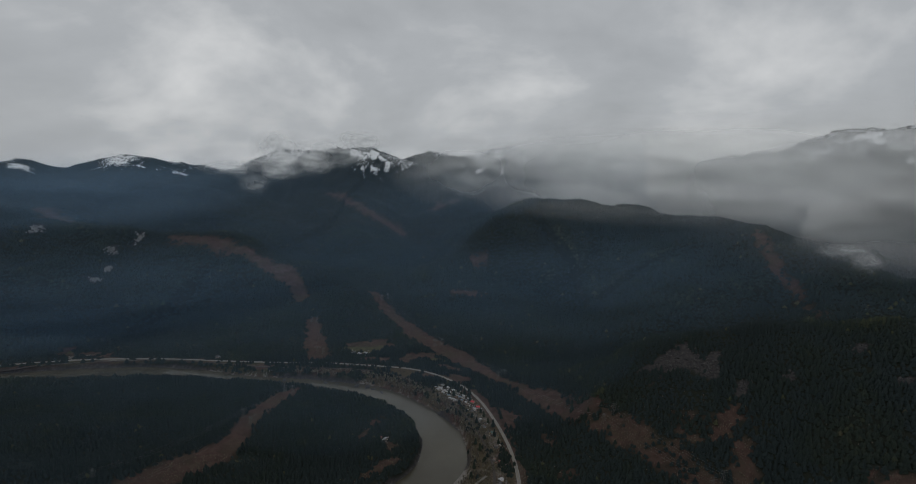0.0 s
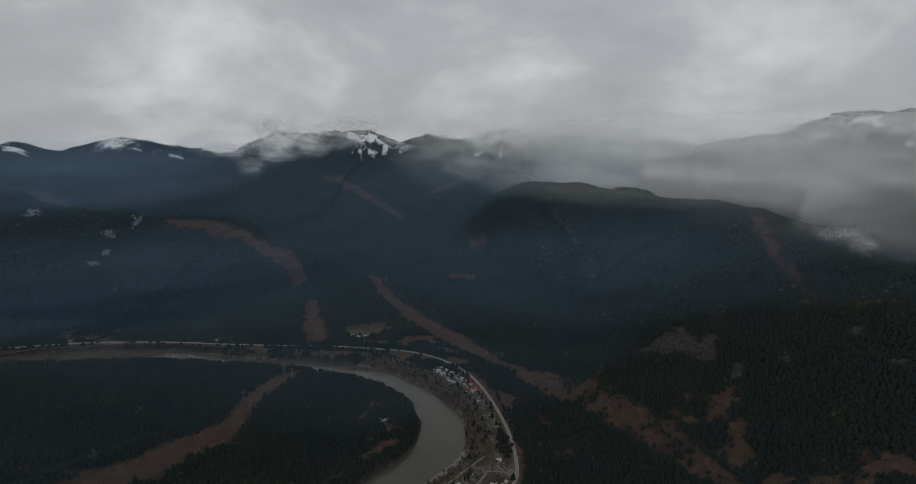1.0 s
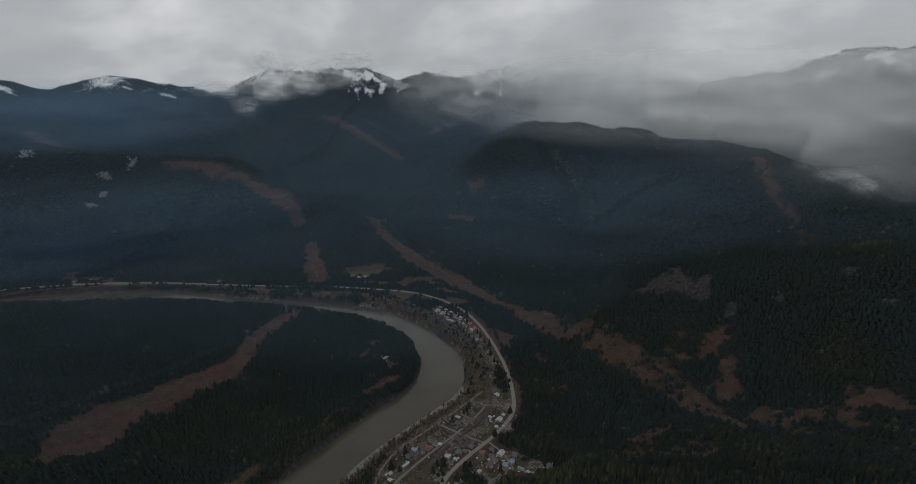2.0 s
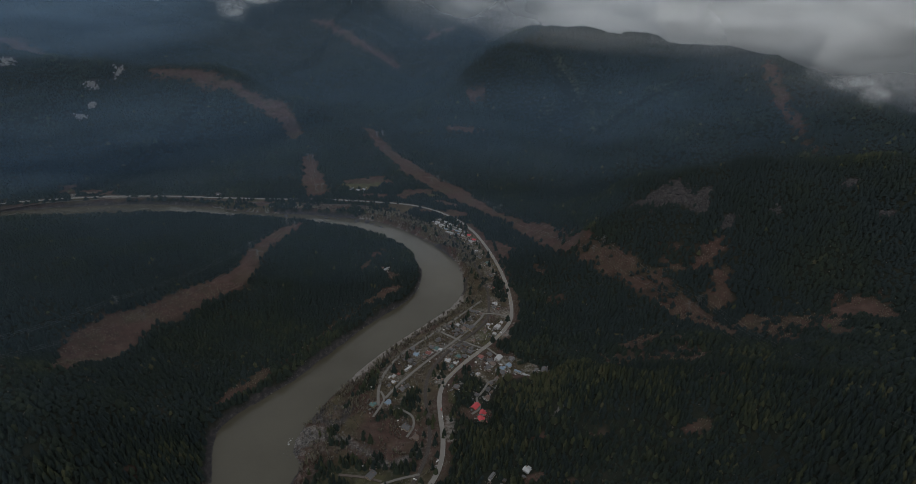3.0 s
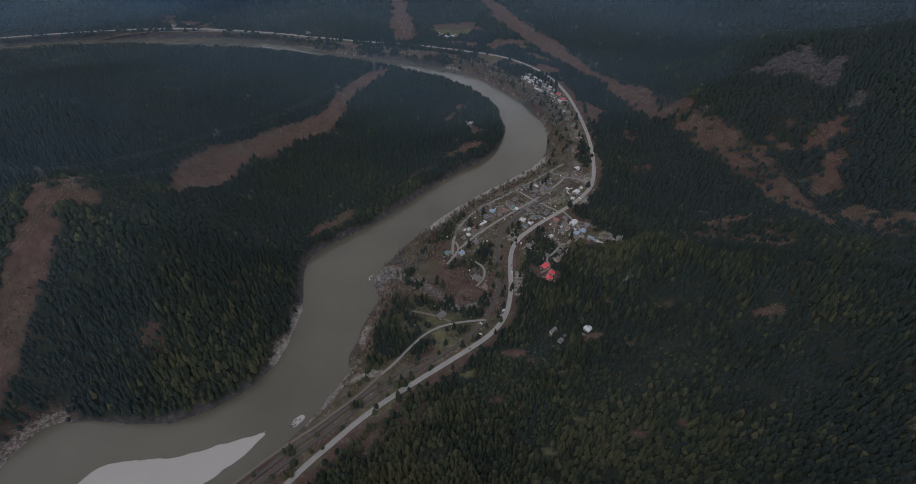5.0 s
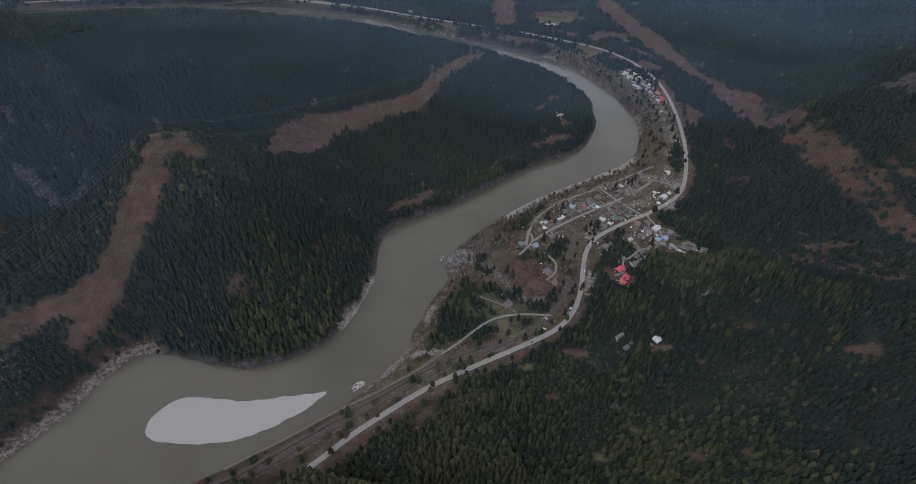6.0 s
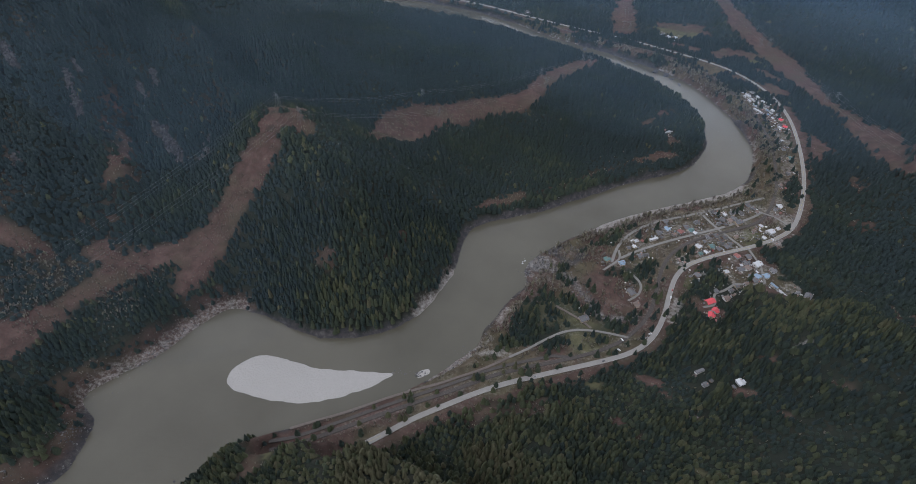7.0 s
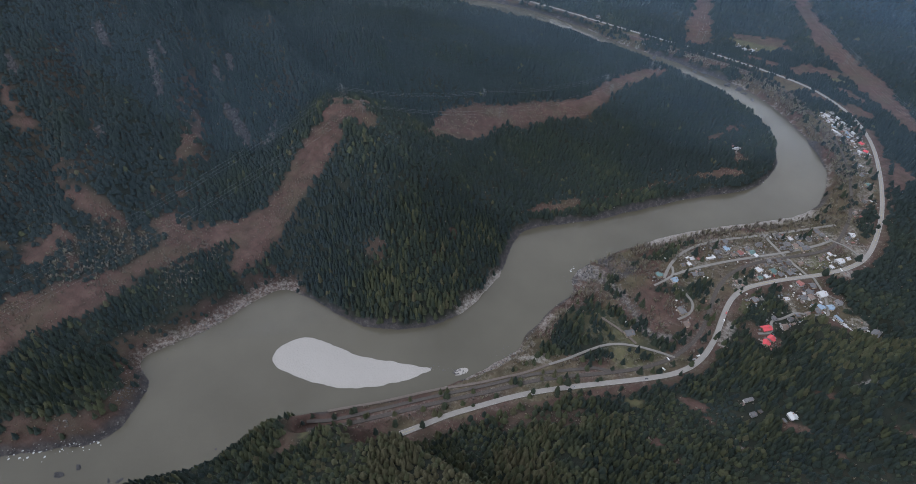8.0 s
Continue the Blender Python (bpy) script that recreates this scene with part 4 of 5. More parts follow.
highway = tagged(ribbon("highway", HIGHWAY, 6.8, ASPHALT, 0.95, 1.6), "pale grey two-lane asphalt highway along the river", "road", kind="structure")
for k, s in STREETS.items():
    tagged(ribbon("street", s, 4.4 if k in ("middle", "upper", "cross") else 3.4, DIRT if k in ("river_track", "field_drive") else STREET, 0.6 + 0.03 * len(k), 1.0), "narrow grey village street", "road", kind="structure")
tagged(ribbon("railway_bed", RAIL, 5.0, BALLAST, 0.85, 1.4), "dark ballast bed of a railway line", "railway", kind="structure")


# ---------------------------------------------------------------- helpers for things
def part(name, bm, material, parent, label=""):
    me = bpy.data.meshes.new(name)
    bm.to_mesh(me)
    bm.free()
    me.materials.append(material)
    ob = new(name, me)
    ob.parent = parent
    if label:
        ob["label"] = label
    return ob


def box(bm, x0, x1, y0, y1, z0, z1):
    v = [bm.verts.new(p) for p in itertools.product((x0, x1), (y0, y1), (z0, z1))]
    for f in ((0, 1, 3, 2), (4, 6, 7, 5), (0, 4, 5, 1), (2, 3, 7, 6), (0, 2, 6, 4), (1, 5, 7, 3)):
        bm.faces.new([v[i] for i in f])
    return v


def boxes(*dims):
    bm = bmesh.new()
    for d in dims:
        box(bm, *d)
    return bm


def prism(bm, outline, y0, y1):
    """A solid from an outline in x and z, drawn out along y."""
    a = [bm.verts.new((x, y0, z)) for x, z in outline]
    b = [bm.verts.new((x, y1, z)) for x, z in outline]
    bm.faces.new(a[::-1])
    bm.faces.new(b)
    for i in range(len(a)):
        j = (i + 1) % len(a)
        bm.faces.new((a[i], a[j], b[j], b[i]))


def rod(bm, p, q, r, sides=4):
    """A straight bar between two points."""
    p, q = Vector(p), Vector(q)
    m = (q - p).to_track_quat("Z", "Y").to_matrix()
    rings = []
    for c in (p, q):
        rings.append([bm.verts.new(c + m @ Vector((r * math.cos(6.2832 * k / sides), r * math.sin(6.2832 * k / sides), 0))) for k in range(sides)])
    for k in range(sides):
        bm.faces.new((rings[0][k], rings[0][(k + 1) % sides], rings[1][(k + 1) % sides], rings[1][k]))


def empty(name):
    return new(name)


# ---------------------------------------------------------------- village
WALLS = [plain("painted_siding_" + n, c, 0.75, 0.12, 0.8, per_object=0.2) for n, c in
         (("white", (0.40, 0.39, 0.37)), ("tan", (0.32, 0.26, 0.19)), ("grey", (0.26, 0.26, 0.26)), ("brown", (0.13, 0.09, 0.065)))]
ROOFS = {n: plain("roofing_" + n, c, 0.7, 0.2, 0.6, per_object=0.15) for n, c in
         dict(grey=(0.085, 0.084, 0.086), white=(0.33, 0.335, 0.34), dark=(0.055, 0.053, 0.052), red=(0.42, 0.05, 0.06), rust=(0.17, 0.065, 0.055), blue=(0.16, 0.22, 0.28), teal=(0.06, 0.11, 0.105), brown=(0.12, 0.09, 0.075)).items()}
ROOF_WORDS = dict(grey="weathered grey shingle", white="white metal", dark="dark shingle", red="bright red metal", rust="rusty red metal", blue="pale blue metal", teal="dull teal metal", brown="brown shingle")
GLASS = plain("window_glass", (0.03, 0.035, 0.04), 0.12, 0.1, 1.0)
DOOR = plain("painted_door", (0.22, 0.16, 0.12), 0.6, 0.15, 1.0)
BRICK = plain("chimney_brick", (0.24, 0.12, 0.09), 0.9, 0.2, 2.0)


def build_house(w, l, h, rise, wall, roof, porch):
    """A gabled wooden house; its ridge runs along y."""
    house = empty("house")
    bm = bmesh.new()
    prism(bm, [(-w / 2, -0.6), (w / 2, -0.6), (w / 2, h), (0, h + rise), (-w / 2, h)], -l / 2, l / 2)
    part("wall", bm, WALLS[wall], house)
    over, th = 0.55, 0.22
    drop = rise / (w / 2) * over
    bm = bmesh.new()
    for s in (-1, 1):
        outline = [(0, h + rise + 0.02), (s * (w / 2 + over), h - drop + 0.02), (s * (w / 2 + over), h - drop + th), (0, h + rise + th + 0.02)]
        prism(bm, outline if s < 0 else outline[::-1], -l / 2 - over, l / 2 + over)
    part("roof", bm, ROOFS[roof], house, ROOF_WORDS[roof] + " roof")
    part("door", boxes((w / 2 - 0.02, w / 2 + 0.06, -0.5, 0.45, 0.0, 2.05)), DOOR, house)
    for y in (-l * 0.3, l * 0.28):
        part("window", boxes((w / 2 - 0.02, w / 2 + 0.05, y - 0.7, y + 0.7, 0.9, 2.0)), GLASS, house)
        part("window", boxes((-w / 2 - 0.05, -w / 2 + 0.02, y - 0.7, y + 0.7, 0.9, 2.0)), GLASS, house)
    part("window", boxes((-0.7, 0.7, -l / 2 - 0.05, -l / 2 + 0.02, 0.9, 2.0)), GLASS, house)
    part("chimney", boxes((w * 0.12, w * 0.12 + 0.7, l * 0.2, l * 0.2 + 0.7, h, h + rise + 0.9)), BRICK, house)
    if porch:
        bm = boxes((w / 2 + 0.06, w / 2 + 2.2, -2.2, 2.2, -0.5, 0.12), (w / 2 + 2.0, w / 2 + 2.15, -2.1, -1.95, 0.12, 2.3), (w / 2 + 2.0, w / 2 + 2.15, 1.95, 2.1, 0.12, 2.3))
        part("porch", bm, WALLS[1], house)
        part("porch_roof", boxes((w / 2 + 0.3, w / 2 + 2.5, -2.4, 2.4, 2.3, 2.48)), ROOFS[roof], house)
    tagged(house, "small wooden village house with a " + ROOF_WORDS[roof] + " roof", "house", "village houses")
    return house


def build_trailer(l, roof):
    """A mobile home: a long low box with a rounded roof on skirting."""
    home = empty("mobile_home")
    part("wall", boxes((-2.0, 2.0, -l / 2, l / 2, -0.4, 2.9)), WALLS[0], home)
    bm = bmesh.new()
    prism(bm, [(-2.2, 2.85), (2.2, 2.85), (2.1, 3.1), (0.9, 3.4), (-0.9, 3.4), (-2.1, 3.1)], -l / 2 - 0.25, l / 2 + 0.25)
    part("roof", bm, ROOFS[roof], home)
    part("door", boxes((1.98, 2.06, 0.6, 1.5, 0.3, 2.3)), DOOR, home)
    for y in (-l * 0.36, -l * 0.12, l * 0.32):
        part("window", boxes((1.98, 2.05, y - 0.6, y + 0.6, 1.2, 2.2)), GLASS, home)
    part("step", boxes((2.06, 3.2, 0.4, 1.7, -0.4, 0.3)), DOOR, home)
    tagged(home, "long low mobile home with a " + ROOF_WORDS[roof] + " roof", "mobile home", "mobile homes")
    return home


TEMPLATES = {}


def place_home(style, x, y, turn, roof, k):
    """One home; alike ones share their meshes."""
    key = (style, roof, k % 2)
    z = ground_z(x, y) + 0.35
    m = pose(x, y, z, 0, 0, turn)
    if key in TEMPLATES:
        return copy_thing(TEMPLATES[key], m)
    if style in ("long", "van"):
        ob = build_trailer(12 + 3 * (k % 2) if style == "long" else 8.0, roof)
    else:
        w, l, h, rise = dict(small=(5.2, 6.4, 2.4, 1.4), house=(6.8, 8.8, 2.7, 1.9), large=(8.6, 13.0, 3.2, 2.3), hall=(7.6, 27.7, 3.0, 1.0))[style]
        ob = build_house(w + 0.5 * (k % 2), l - 0.6 * (k % 2), h, rise, (k * 7 + len(roof)) % 4, roof, style == "house")
    ob.matrix_basis = m
    TEMPLATES[key] = ob
    return ob


TURN = 53.0 - 90.0
count = 0
for block in HOMES:
    for hx, hy, style, roof in block:
        count += 1
        turn = TURN + (90 if count % 5 in (1, 3) else 0) + RNG.uniform(-6, 6)
        if roof == "red" or hy > 1200 or (hx > 105 and hy < 740):
            turn = -123 if style == "hall" or roof == "blue" else -38 + 90 * (hy > 1200) + (0 if style in ("long", "van") else 25 * (count % 3))
        place_home(style, hx, hy, turn, roof, count)



def build_shed(roof):
    """A garden shed with a lean-to roof."""
    shed = empty("shed")
    bm = bmesh.new()
    prism(bm, [(-1.6, -0.5), (1.6, -0.5), (1.6, 2.5), (-1.6, 2.0)], -2.2, 2.2)
    part("wall", bm, WALLS[3], shed)
    bm = bmesh.new()
    prism(bm, [(-1.95, 1.98), (1.95, 2.58), (1.95, 2.72), (-1.95, 2.12)], -2.5, 2.5)
    part("roof", bm, ROOFS[roof], shed)
    part("door", boxes((1.58, 1.66, -0.6, 0.6, 0.0, 2.0)), DOOR, shed)
    return tagged(shed, "small wooden garden shed with a " + ROOF_WORDS[roof] + " roof", "shed", "garden sheds")


SHEDS = {r: build_shed(r) for r in ("grey", "dark", "white", "rust", "brown")}
home_places = [(h[0], h[1]) for b in HOMES for h in b]
placed = set()
for i, (hx, hy) in enumerate(home_places):
    a = RNG.uniform(0, 6.28)
    sx, sy = hx + 10.5 * math.cos(a), hy + 10.5 * math.sin(a)
    free = all(math.hypot(sx - ox, sy - oy) > 8.5 for ox, oy in home_places)
    lanes = [HIGHWAY, RAIL, *STREETS.values()]
    free = free and all(line_distance(np.array([sx]), np.array([sy]), l)[0][0] > 7 for l in lanes)
    if not free or 0.5 < ground_z(sx, sy) < 10:
        continue
    home_places.append((sx, sy))
    if len(placed) + i > 400:
        break
    roof = ("grey", "dark", "white", "rust", "brown")[i % 5]
    m = pose(sx, sy, ground_z(sx, sy) + 0.2, 0, 0, TURN + RNG.choice((0, 90, 180, 270)) + RNG.uniform(-8, 8))
    if roof in placed:
        copy_thing(SHEDS[roof], m)
    else:
        SHEDS[roof].matrix_basis = m
        placed.add(roof)
    if i >= 112:
        break

# ---------------------------------------------------------------- cars
CAR_PAINT = {n: plain("car_paint_" + n, c, 0.3, 0.05, 1.0) for n, c in dict(white=(0.6, 0.6, 0.6), grey=(0.2, 0.2, 0.21), red=(0.35, 0.04, 0.035), dark=(0.03, 0.032, 0.04)).items()}
RUBBER = plain("tyre_rubber", (0.02, 0.02, 0.02), 0.9, 0.2, 2.0)


def build_car(colour):
    car = empty("car")
    bm = bmesh.new()
    prism(bm, [(-0.86, 0.3), (0.86, 0.3), (0.9, 0.75), (0.8, 0.98), (-0.8, 0.98), (-0.9, 0.75)], -2.2, 2.2)
    part("body", bm, CAR_PAINT[colour], car)
    bm = bmesh.new()
    prism(bm, [(-0.78, 0.98), (0.78, 0.98), (0.62, 1.45), (-0.62, 1.45)], -1.3, 0.9)
    part("cabin", bm, GLASS, car, "dark glazed cabin")
    part("roof", boxes((-0.6, 0.6, -1.1, 0.6, 1.45, 1.5)), CAR_PAINT[colour], car)
    for x, y in itertools.product((-0.82, 0.82), (-1.35, 1.35)):
        bm = bmesh.new()
        rod(bm, (x - 0.1, y, 0.32), (x + 0.1, y, 0.32), 0.32, 10)
        part("wheel", bm, RUBBER, car)
    return tagged(car, "parked " + colour + " car beside the village road", "car", "cars")


CARS = {c: build_car(c) for c in CAR_PAINT}
used = set()
PARKED = [(-20, 531, -35, "white"), (-22, 522, -35, "grey"), (-49, 502, 60, "white"), (-47, 483, 70, "white"), (-14, 612, 5, "white"), (-16, 628, 5, "red"), (-58, 455, -45, "dark"), (-124, 387, -45, "grey"),
          (92, 826, 60, "white"), (70, 815, 50, "dark"), (30, 757, 20, "white"), (15, 748, 50, "red"), (-10, 752, 50, "grey"), (2, 738, 10, "dark"), (90, 836, 60, "grey"),
          (74, 746, -30, "white"), (58, 745, 50, "dark"), (92, 716, 50, "white"), (-66, 752, 40, "dark"), (-33, 770, 50, "white"), (119, 706, 50, "white"), (60, 656, 40, "grey")]
for cx, cy, turn, colour in PARKED:
    m = pose(cx, cy, ground_z(cx, cy) + 0.5, 0, 0, turn)
    if colour in used:
        copy_thing(CARS[colour], m)
    else:
        CARS[colour].matrix_basis = m
        used.add(colour)

# ---------------------------------------------------------------- road paint and rails
for shift, material, name in ((0.0, PAINT_YELLOW, "centre_line"), (-3.15, PAINT_WHITE, "edge_line"), (3.15, PAINT_WHITE, "edge_line")):
    ribbon(name, HIGHWAY, 0.18, material, 0.98, 0.02, shift, highway)
RAIL_STEEL = plain("rusty_rail_steel", (0.07, 0.05, 0.04), 0.6, 0.2, 1.0, 0.3)
for shift in (-0.75, 0.75):
    tagged(ribbon("rail", RAIL, 0.16, RAIL_STEEL, 1.05, 0.19, shift), "steel rail of the railway line", "rail", kind="structure")
south = RAIL[(RAIL[:, 1] < 430)]
SIDING = np.vstack([offset_line(south, -9.5), [(-94, 440)]])
tagged(ribbon("siding_bed", SIDING, 4.2, BALLAST, 0.8, 1.4), "dark ballast bed of a railway siding", "railway", kind="structure")

# ---------------------------------------------------------------- power lines


def build_pylon(h):
    tower = empty("pylon")
    half = lambda z: 3.2 * (1 - z / h) + 0.7
    legs = list(itertools.product((-1, 1), (-1, 1)))
    for sx, sy in legs:
        bm = bmesh.new()
        rod(bm, (sx * half(-1), sy * half(-1), -1), (sx * half(h), sy * half(h), h), 0.13)
        part("leg", bm, STEEL, tower)
    levels = [0, h * 0.25, h * 0.47, h * 0.66, h * 0.82, h]
    for (ax, ay), (bx, by) in (((-1, -1), (1, -1)), ((1, -1), (1, 1)), ((1, 1), (-1, 1)), ((-1, 1), (-1, -1))):
        bm = bmesh.new()
        for a, b in zip(levels, levels[1:]):
            rod(bm, (ax * half(a), ay * half(a), a), (bx * half(b), by * half(b), b), 0.06)
            rod(bm, (bx * half(a), by * half(a), a), (ax * half(b), ay * half(b), b), 0.06)
        part("brace", bm, STEEL, tower)
    for z, reach in ((h * 0.82, 8.5), (h, 6.0)):
        bm = bmesh.new()
        for sy in (-0.7, 0.7):
            rod(bm, (-reach, 0, z), (reach, sy, z + 0.9), 0.1)
            rod(bm, (reach, 0, z), (-reach, sy, z + 0.9), 0.1)
        part("cross_arm", bm, STEEL, tower)
    return tagged(tower, "tall grey steel lattice pylon in a cleared strip", "pylon", "power line pylons")


PYLON_H = 23.0
PYLON = build_pylon(PYLON_H)
first = [True]


def place_pylon(x, y, turn):
    m = pose(x, y, ground_z(x, y), 0, 0, turn)
    if first[0]:
        PYLON.matrix_basis = m
        first[0] = False
    else:
        copy_thing(PYLON, m)


WIRE = plain("aluminium_wire", (0.17, 0.172, 0.175), 0.5, 0.1, 1.0, 0.4)


def string_line(name, places):
    """Pylons along a line with the wires that hang between them."""
    line = empty(name)
    tagged(line, "thin sagging power line wires between steel pylons", "power line", "power lines")
    for i, (x, y) in enumerate(places):
        a, b = places[max(i - 1, 0)], places[min(i + 1, len(places) - 1)]
        place_pylon(x, y, math.degrees(math.atan2(b[1] - a[1], b[0] - a[0])) - 90)
    for (ax, ay), (bx, by) in zip(places, places[1:]):
        d = Vector((bx - ax, by - ay, 0))
        side = Vector((d.y, -d.x, 0)).normalized()
        za, zb = ground_z(ax, ay) + PYLON_H * 0.82 - 1.5, ground_z(bx, by) + PYLON_H * 0.82 - 1.5
        for off in (-8, 0, 8):
            bm = bmesh.new()
            pts = []
            for k in range(15):
                s = k / 14
                pts.append(Vector((ax, ay, za)).lerp(Vector((bx, by, zb)), s) + side * off - Vector((0, 0, d.length * 0.13 * s * (1 - s))))
            rings = [[bm.verts.new(p + side * (0.065 * math.cos(a)) + Vector((0, 0, 0.065 * math.sin(a)))) for a in (0.5, 2.6, 4.7)] for p in pts]
            for p, q in zip(rings, rings[1:]):
                for k in range(3):
                    bm.faces.new((p[k], p[(k + 1) % 3], q[(k + 1) % 3], q[k]))
            part("wire", bm, WIRE, line)


string_line("power_line", [(-760, -160), (-668, 528), (-612, 850), (-470, 1140), (-428, 1300)])
string_line("power_line", [(-725, -160), (-604, 512), (-560, 836), (-444, 1110), (-405, 1290)])
string_line("power_line", [(-515, 1905), (-420, 1600)])
string_line("power_line", [(-498, 1908), (-402, 1600)])
string_line("power_line", [(461, 369), (425, 812), (300, 1010), (120, 1385), (-60, 1660), (-300, 2180)])
string_line("power_line", [(481, 372), (447, 822), (322, 1020), (138, 1395), (-40, 1670), (-275, 2190)])

# ---------------------------------------------------------------- single trees
BARK = plain("bark", (0.085, 0.065, 0.05), 0.95, 0.3, 1.5)


def build_tree(seed):
    """A free-standing fir: tapered trunk and a crown of ragged branch skirts."""
    rng = random.Random(seed)
    tree = empty("fir_tree")
    bm = bmesh.new()
    bmesh.ops.create_cone(bm, segments=7, radius1=0.32, radius2=0.05, depth=11, matrix=Matrix.Translation((0, 0, 5.2)))
    part("trunk", bm, BARK, tree)
    v, f = conifer(rng, 7, 12, 0.75)
    v = v * np.array([13.5, 13.5, 13]) + np.array([0, 0, 0.5])
    mesh_object("crown", v, f, NEEDLES, {"tone": np.full(len(v), rng.uniform(0.25, 0.6))}, False, tree)
    return tagged(tree, "single dark green fir tree standing in the open", "tree", "single trees")


TREES = [build_tree(s) for s in range(5)]
SINGLE = [(-96, 720), (-82, 714), (-76, 751), (-2, 825), (2, 844), (23, 864), (28, 871), (33, 879), (33, 940), (75, 873), (83, 785), (-23, 726), (-12, 725), (-29, 708), (39, 744), (23, 721), (109, 961), (104, 939), (88, 1131), (54, 1034), (46, 1058), (-89, 662), (-110, 609), (-73, 642), (-62, 638)]
SINGLE += [(-57, 654), (-50, 628), (-37, 629), (-47, 520), (-44, 539), (-40, 577), (-115, 566), (-126, 571), (-92, 458), (-75, 482), (-66, 489), (-14, 733), (-16, 711), (20, 714), (-203, 340), (-195, 354), (-190, 358), (-167, 375), (-158, 384), (-142, 404), (-158, 364), (-224, 311), (-236, 291), (-176, 344), (-123, 385)]
SINGLE += [(-109, 416), (-100, 425), (-95, 431), (-89, 436), (-84, 440), (-80, 445), (-199, 313), (-194, 319), (-204, 305), (-208, 297), (-215, 284), (-223, 275), (-227, 265), (-252, 244), (-272, 188), (-306, 167), (-52, 648), (-62, 662), (-55, 670), (-58, 634), (-68, 654), (-30, 600), (-24, 560), (8, 700), (21, 712)]
SINGLE += [(30, 722), (88, 794), (99, 773), (77, 710), (96, 985), (102, 1020), (94, 1060), (88, 1090), (70, 1180), (64, 1200), (40, 1262), (28, 1300), (12, 1310), (-2, 1330), (-12, 1298), (0, 1296), (44, 1100), (30, 1040), (60, 990), (40, 975), (20, 1296), (-20, 1350), (60, 1060), (52, 1150), (78, 1150)]
SINGLE = [p for p in SINGLE if all(line_distance(np.array([float(p[0])]), np.array([float(p[1])]), l)[0][0] > (11.0 if l is HIGHWAY else 6.5) for l in (HIGHWAY, RAIL, SIDING, *STREETS.values()))]
for i, (tx, ty) in enumerate(SINGLE):
    s = RNG.uniform(1.0, 1.8)
    m = pose(tx, ty, ground_z(tx, ty) - 0.3, 0, 0, RNG.uniform(0, 360))
    ob = TREES[i] if i < 5 else copy_thing(TREES[i % 5], m)
    ob.matrix_basis = m
    ob.scale = (s, s, s * RNG.uniform(0.7, 0.95))

# ---------------------------------------------------------------- bare brush, boulders
BUSHES = [bare_bush(RNG, 7) for _ in range(6)]


def plant_brush(gap, near, far, seed, share, tall):
    rng = np.random.RandomState(seed)
    gx, gy = np.meshgrid(np.arange(-900, 800, gap), np.arange(-200, 1560, gap), indexing="ij")
    x, y = (gx + rng.uniform(-0.5, 0.5, gx.shape) * gap).ravel(), (gy + rng.uniform(-0.5, 0.5, gy.shape) * gap).ravel()
    r, d = np.hypot(x, y), sample(MD, x, y)
    keep = (r >= near) & (r < far) & (d > 7) & ((r < 1100) | (d < 60) & (y > 900) & (x > -700))
    x, y, d = x[keep], y[keep], d[keep]
    want = sample(COVER["brush"], x, y) * (0.5 + 1.2 * fbm(x, y, 30, 3, 301)) + 0.05
    for line, w in [(HIGHWAY, 9), (RAIL, 6), (SIDING, 5)] + [(s, 5) for s in STREETS.values()]:
        dl, _ = line_distance(x, y, line)
        want = np.where(dl < w, 0, want)
    want *= 1 - 0.3 * in_town(x, y)
    want = np.where(sample(COVER["gravel"], x, y) > 0.4, want * 0.15, want)
    outer, _ = line_distance(x, y, OUTER_LINE)
    want = np.where((outer < 60) & (x > -200) & (y > 560) & (y < 1480), np.maximum(want, np.where(y > 990, 0.3, 0.5)), want)
    leafless = np.maximum(1 - np.hypot((x + 735) / 60, (y - 115) / 95), 1 - np.hypot((x + 645) / 34, (y - 190) / 70)).clip(0, 1)
    want = np.maximum(want, 0.75 * step(0.05, 0.4, leafless))
    keep = rng.rand(len(x)) < want * share
    x, y, d, leafless = x[keep], y[keep], d[keep], leafless[keep]
    outer, _ = line_distance(x, y, OUTER_LINE)
    bank = (1 - step(20, 60, outer)) * (x > -230) * (y > 400)
    h = (2.0 + 1.6 * rng.rand(len(x)) + 5 * bank * rng.rand(len(x)) ** 2 + 3.5 * inside(x, y, TERRACE) * rng.rand(len(x)) + 4 * step(0.05, 0.4, leafless) * rng.rand(len(x))) * tall
    bx, by = rng.normal(-425, 6, 40), rng.normal(199, 4, 40)
    x, y, h = np.r_[x, bx], np.r_[y, by], np.r_[h, rng.uniform(0.6, 1.6, 40)]
    return x, y, sample(MZ, x, y), h, h * rng.uniform(0.7, 1.1, len(x)), rng.rand(len(x))


scatter("bare_brush", TWIGS, BUSHES, *plant_brush(3.4, 0, 1560, 21, 0.66, 1.1), "leafless brown brush and young alders on open ground", "brush")


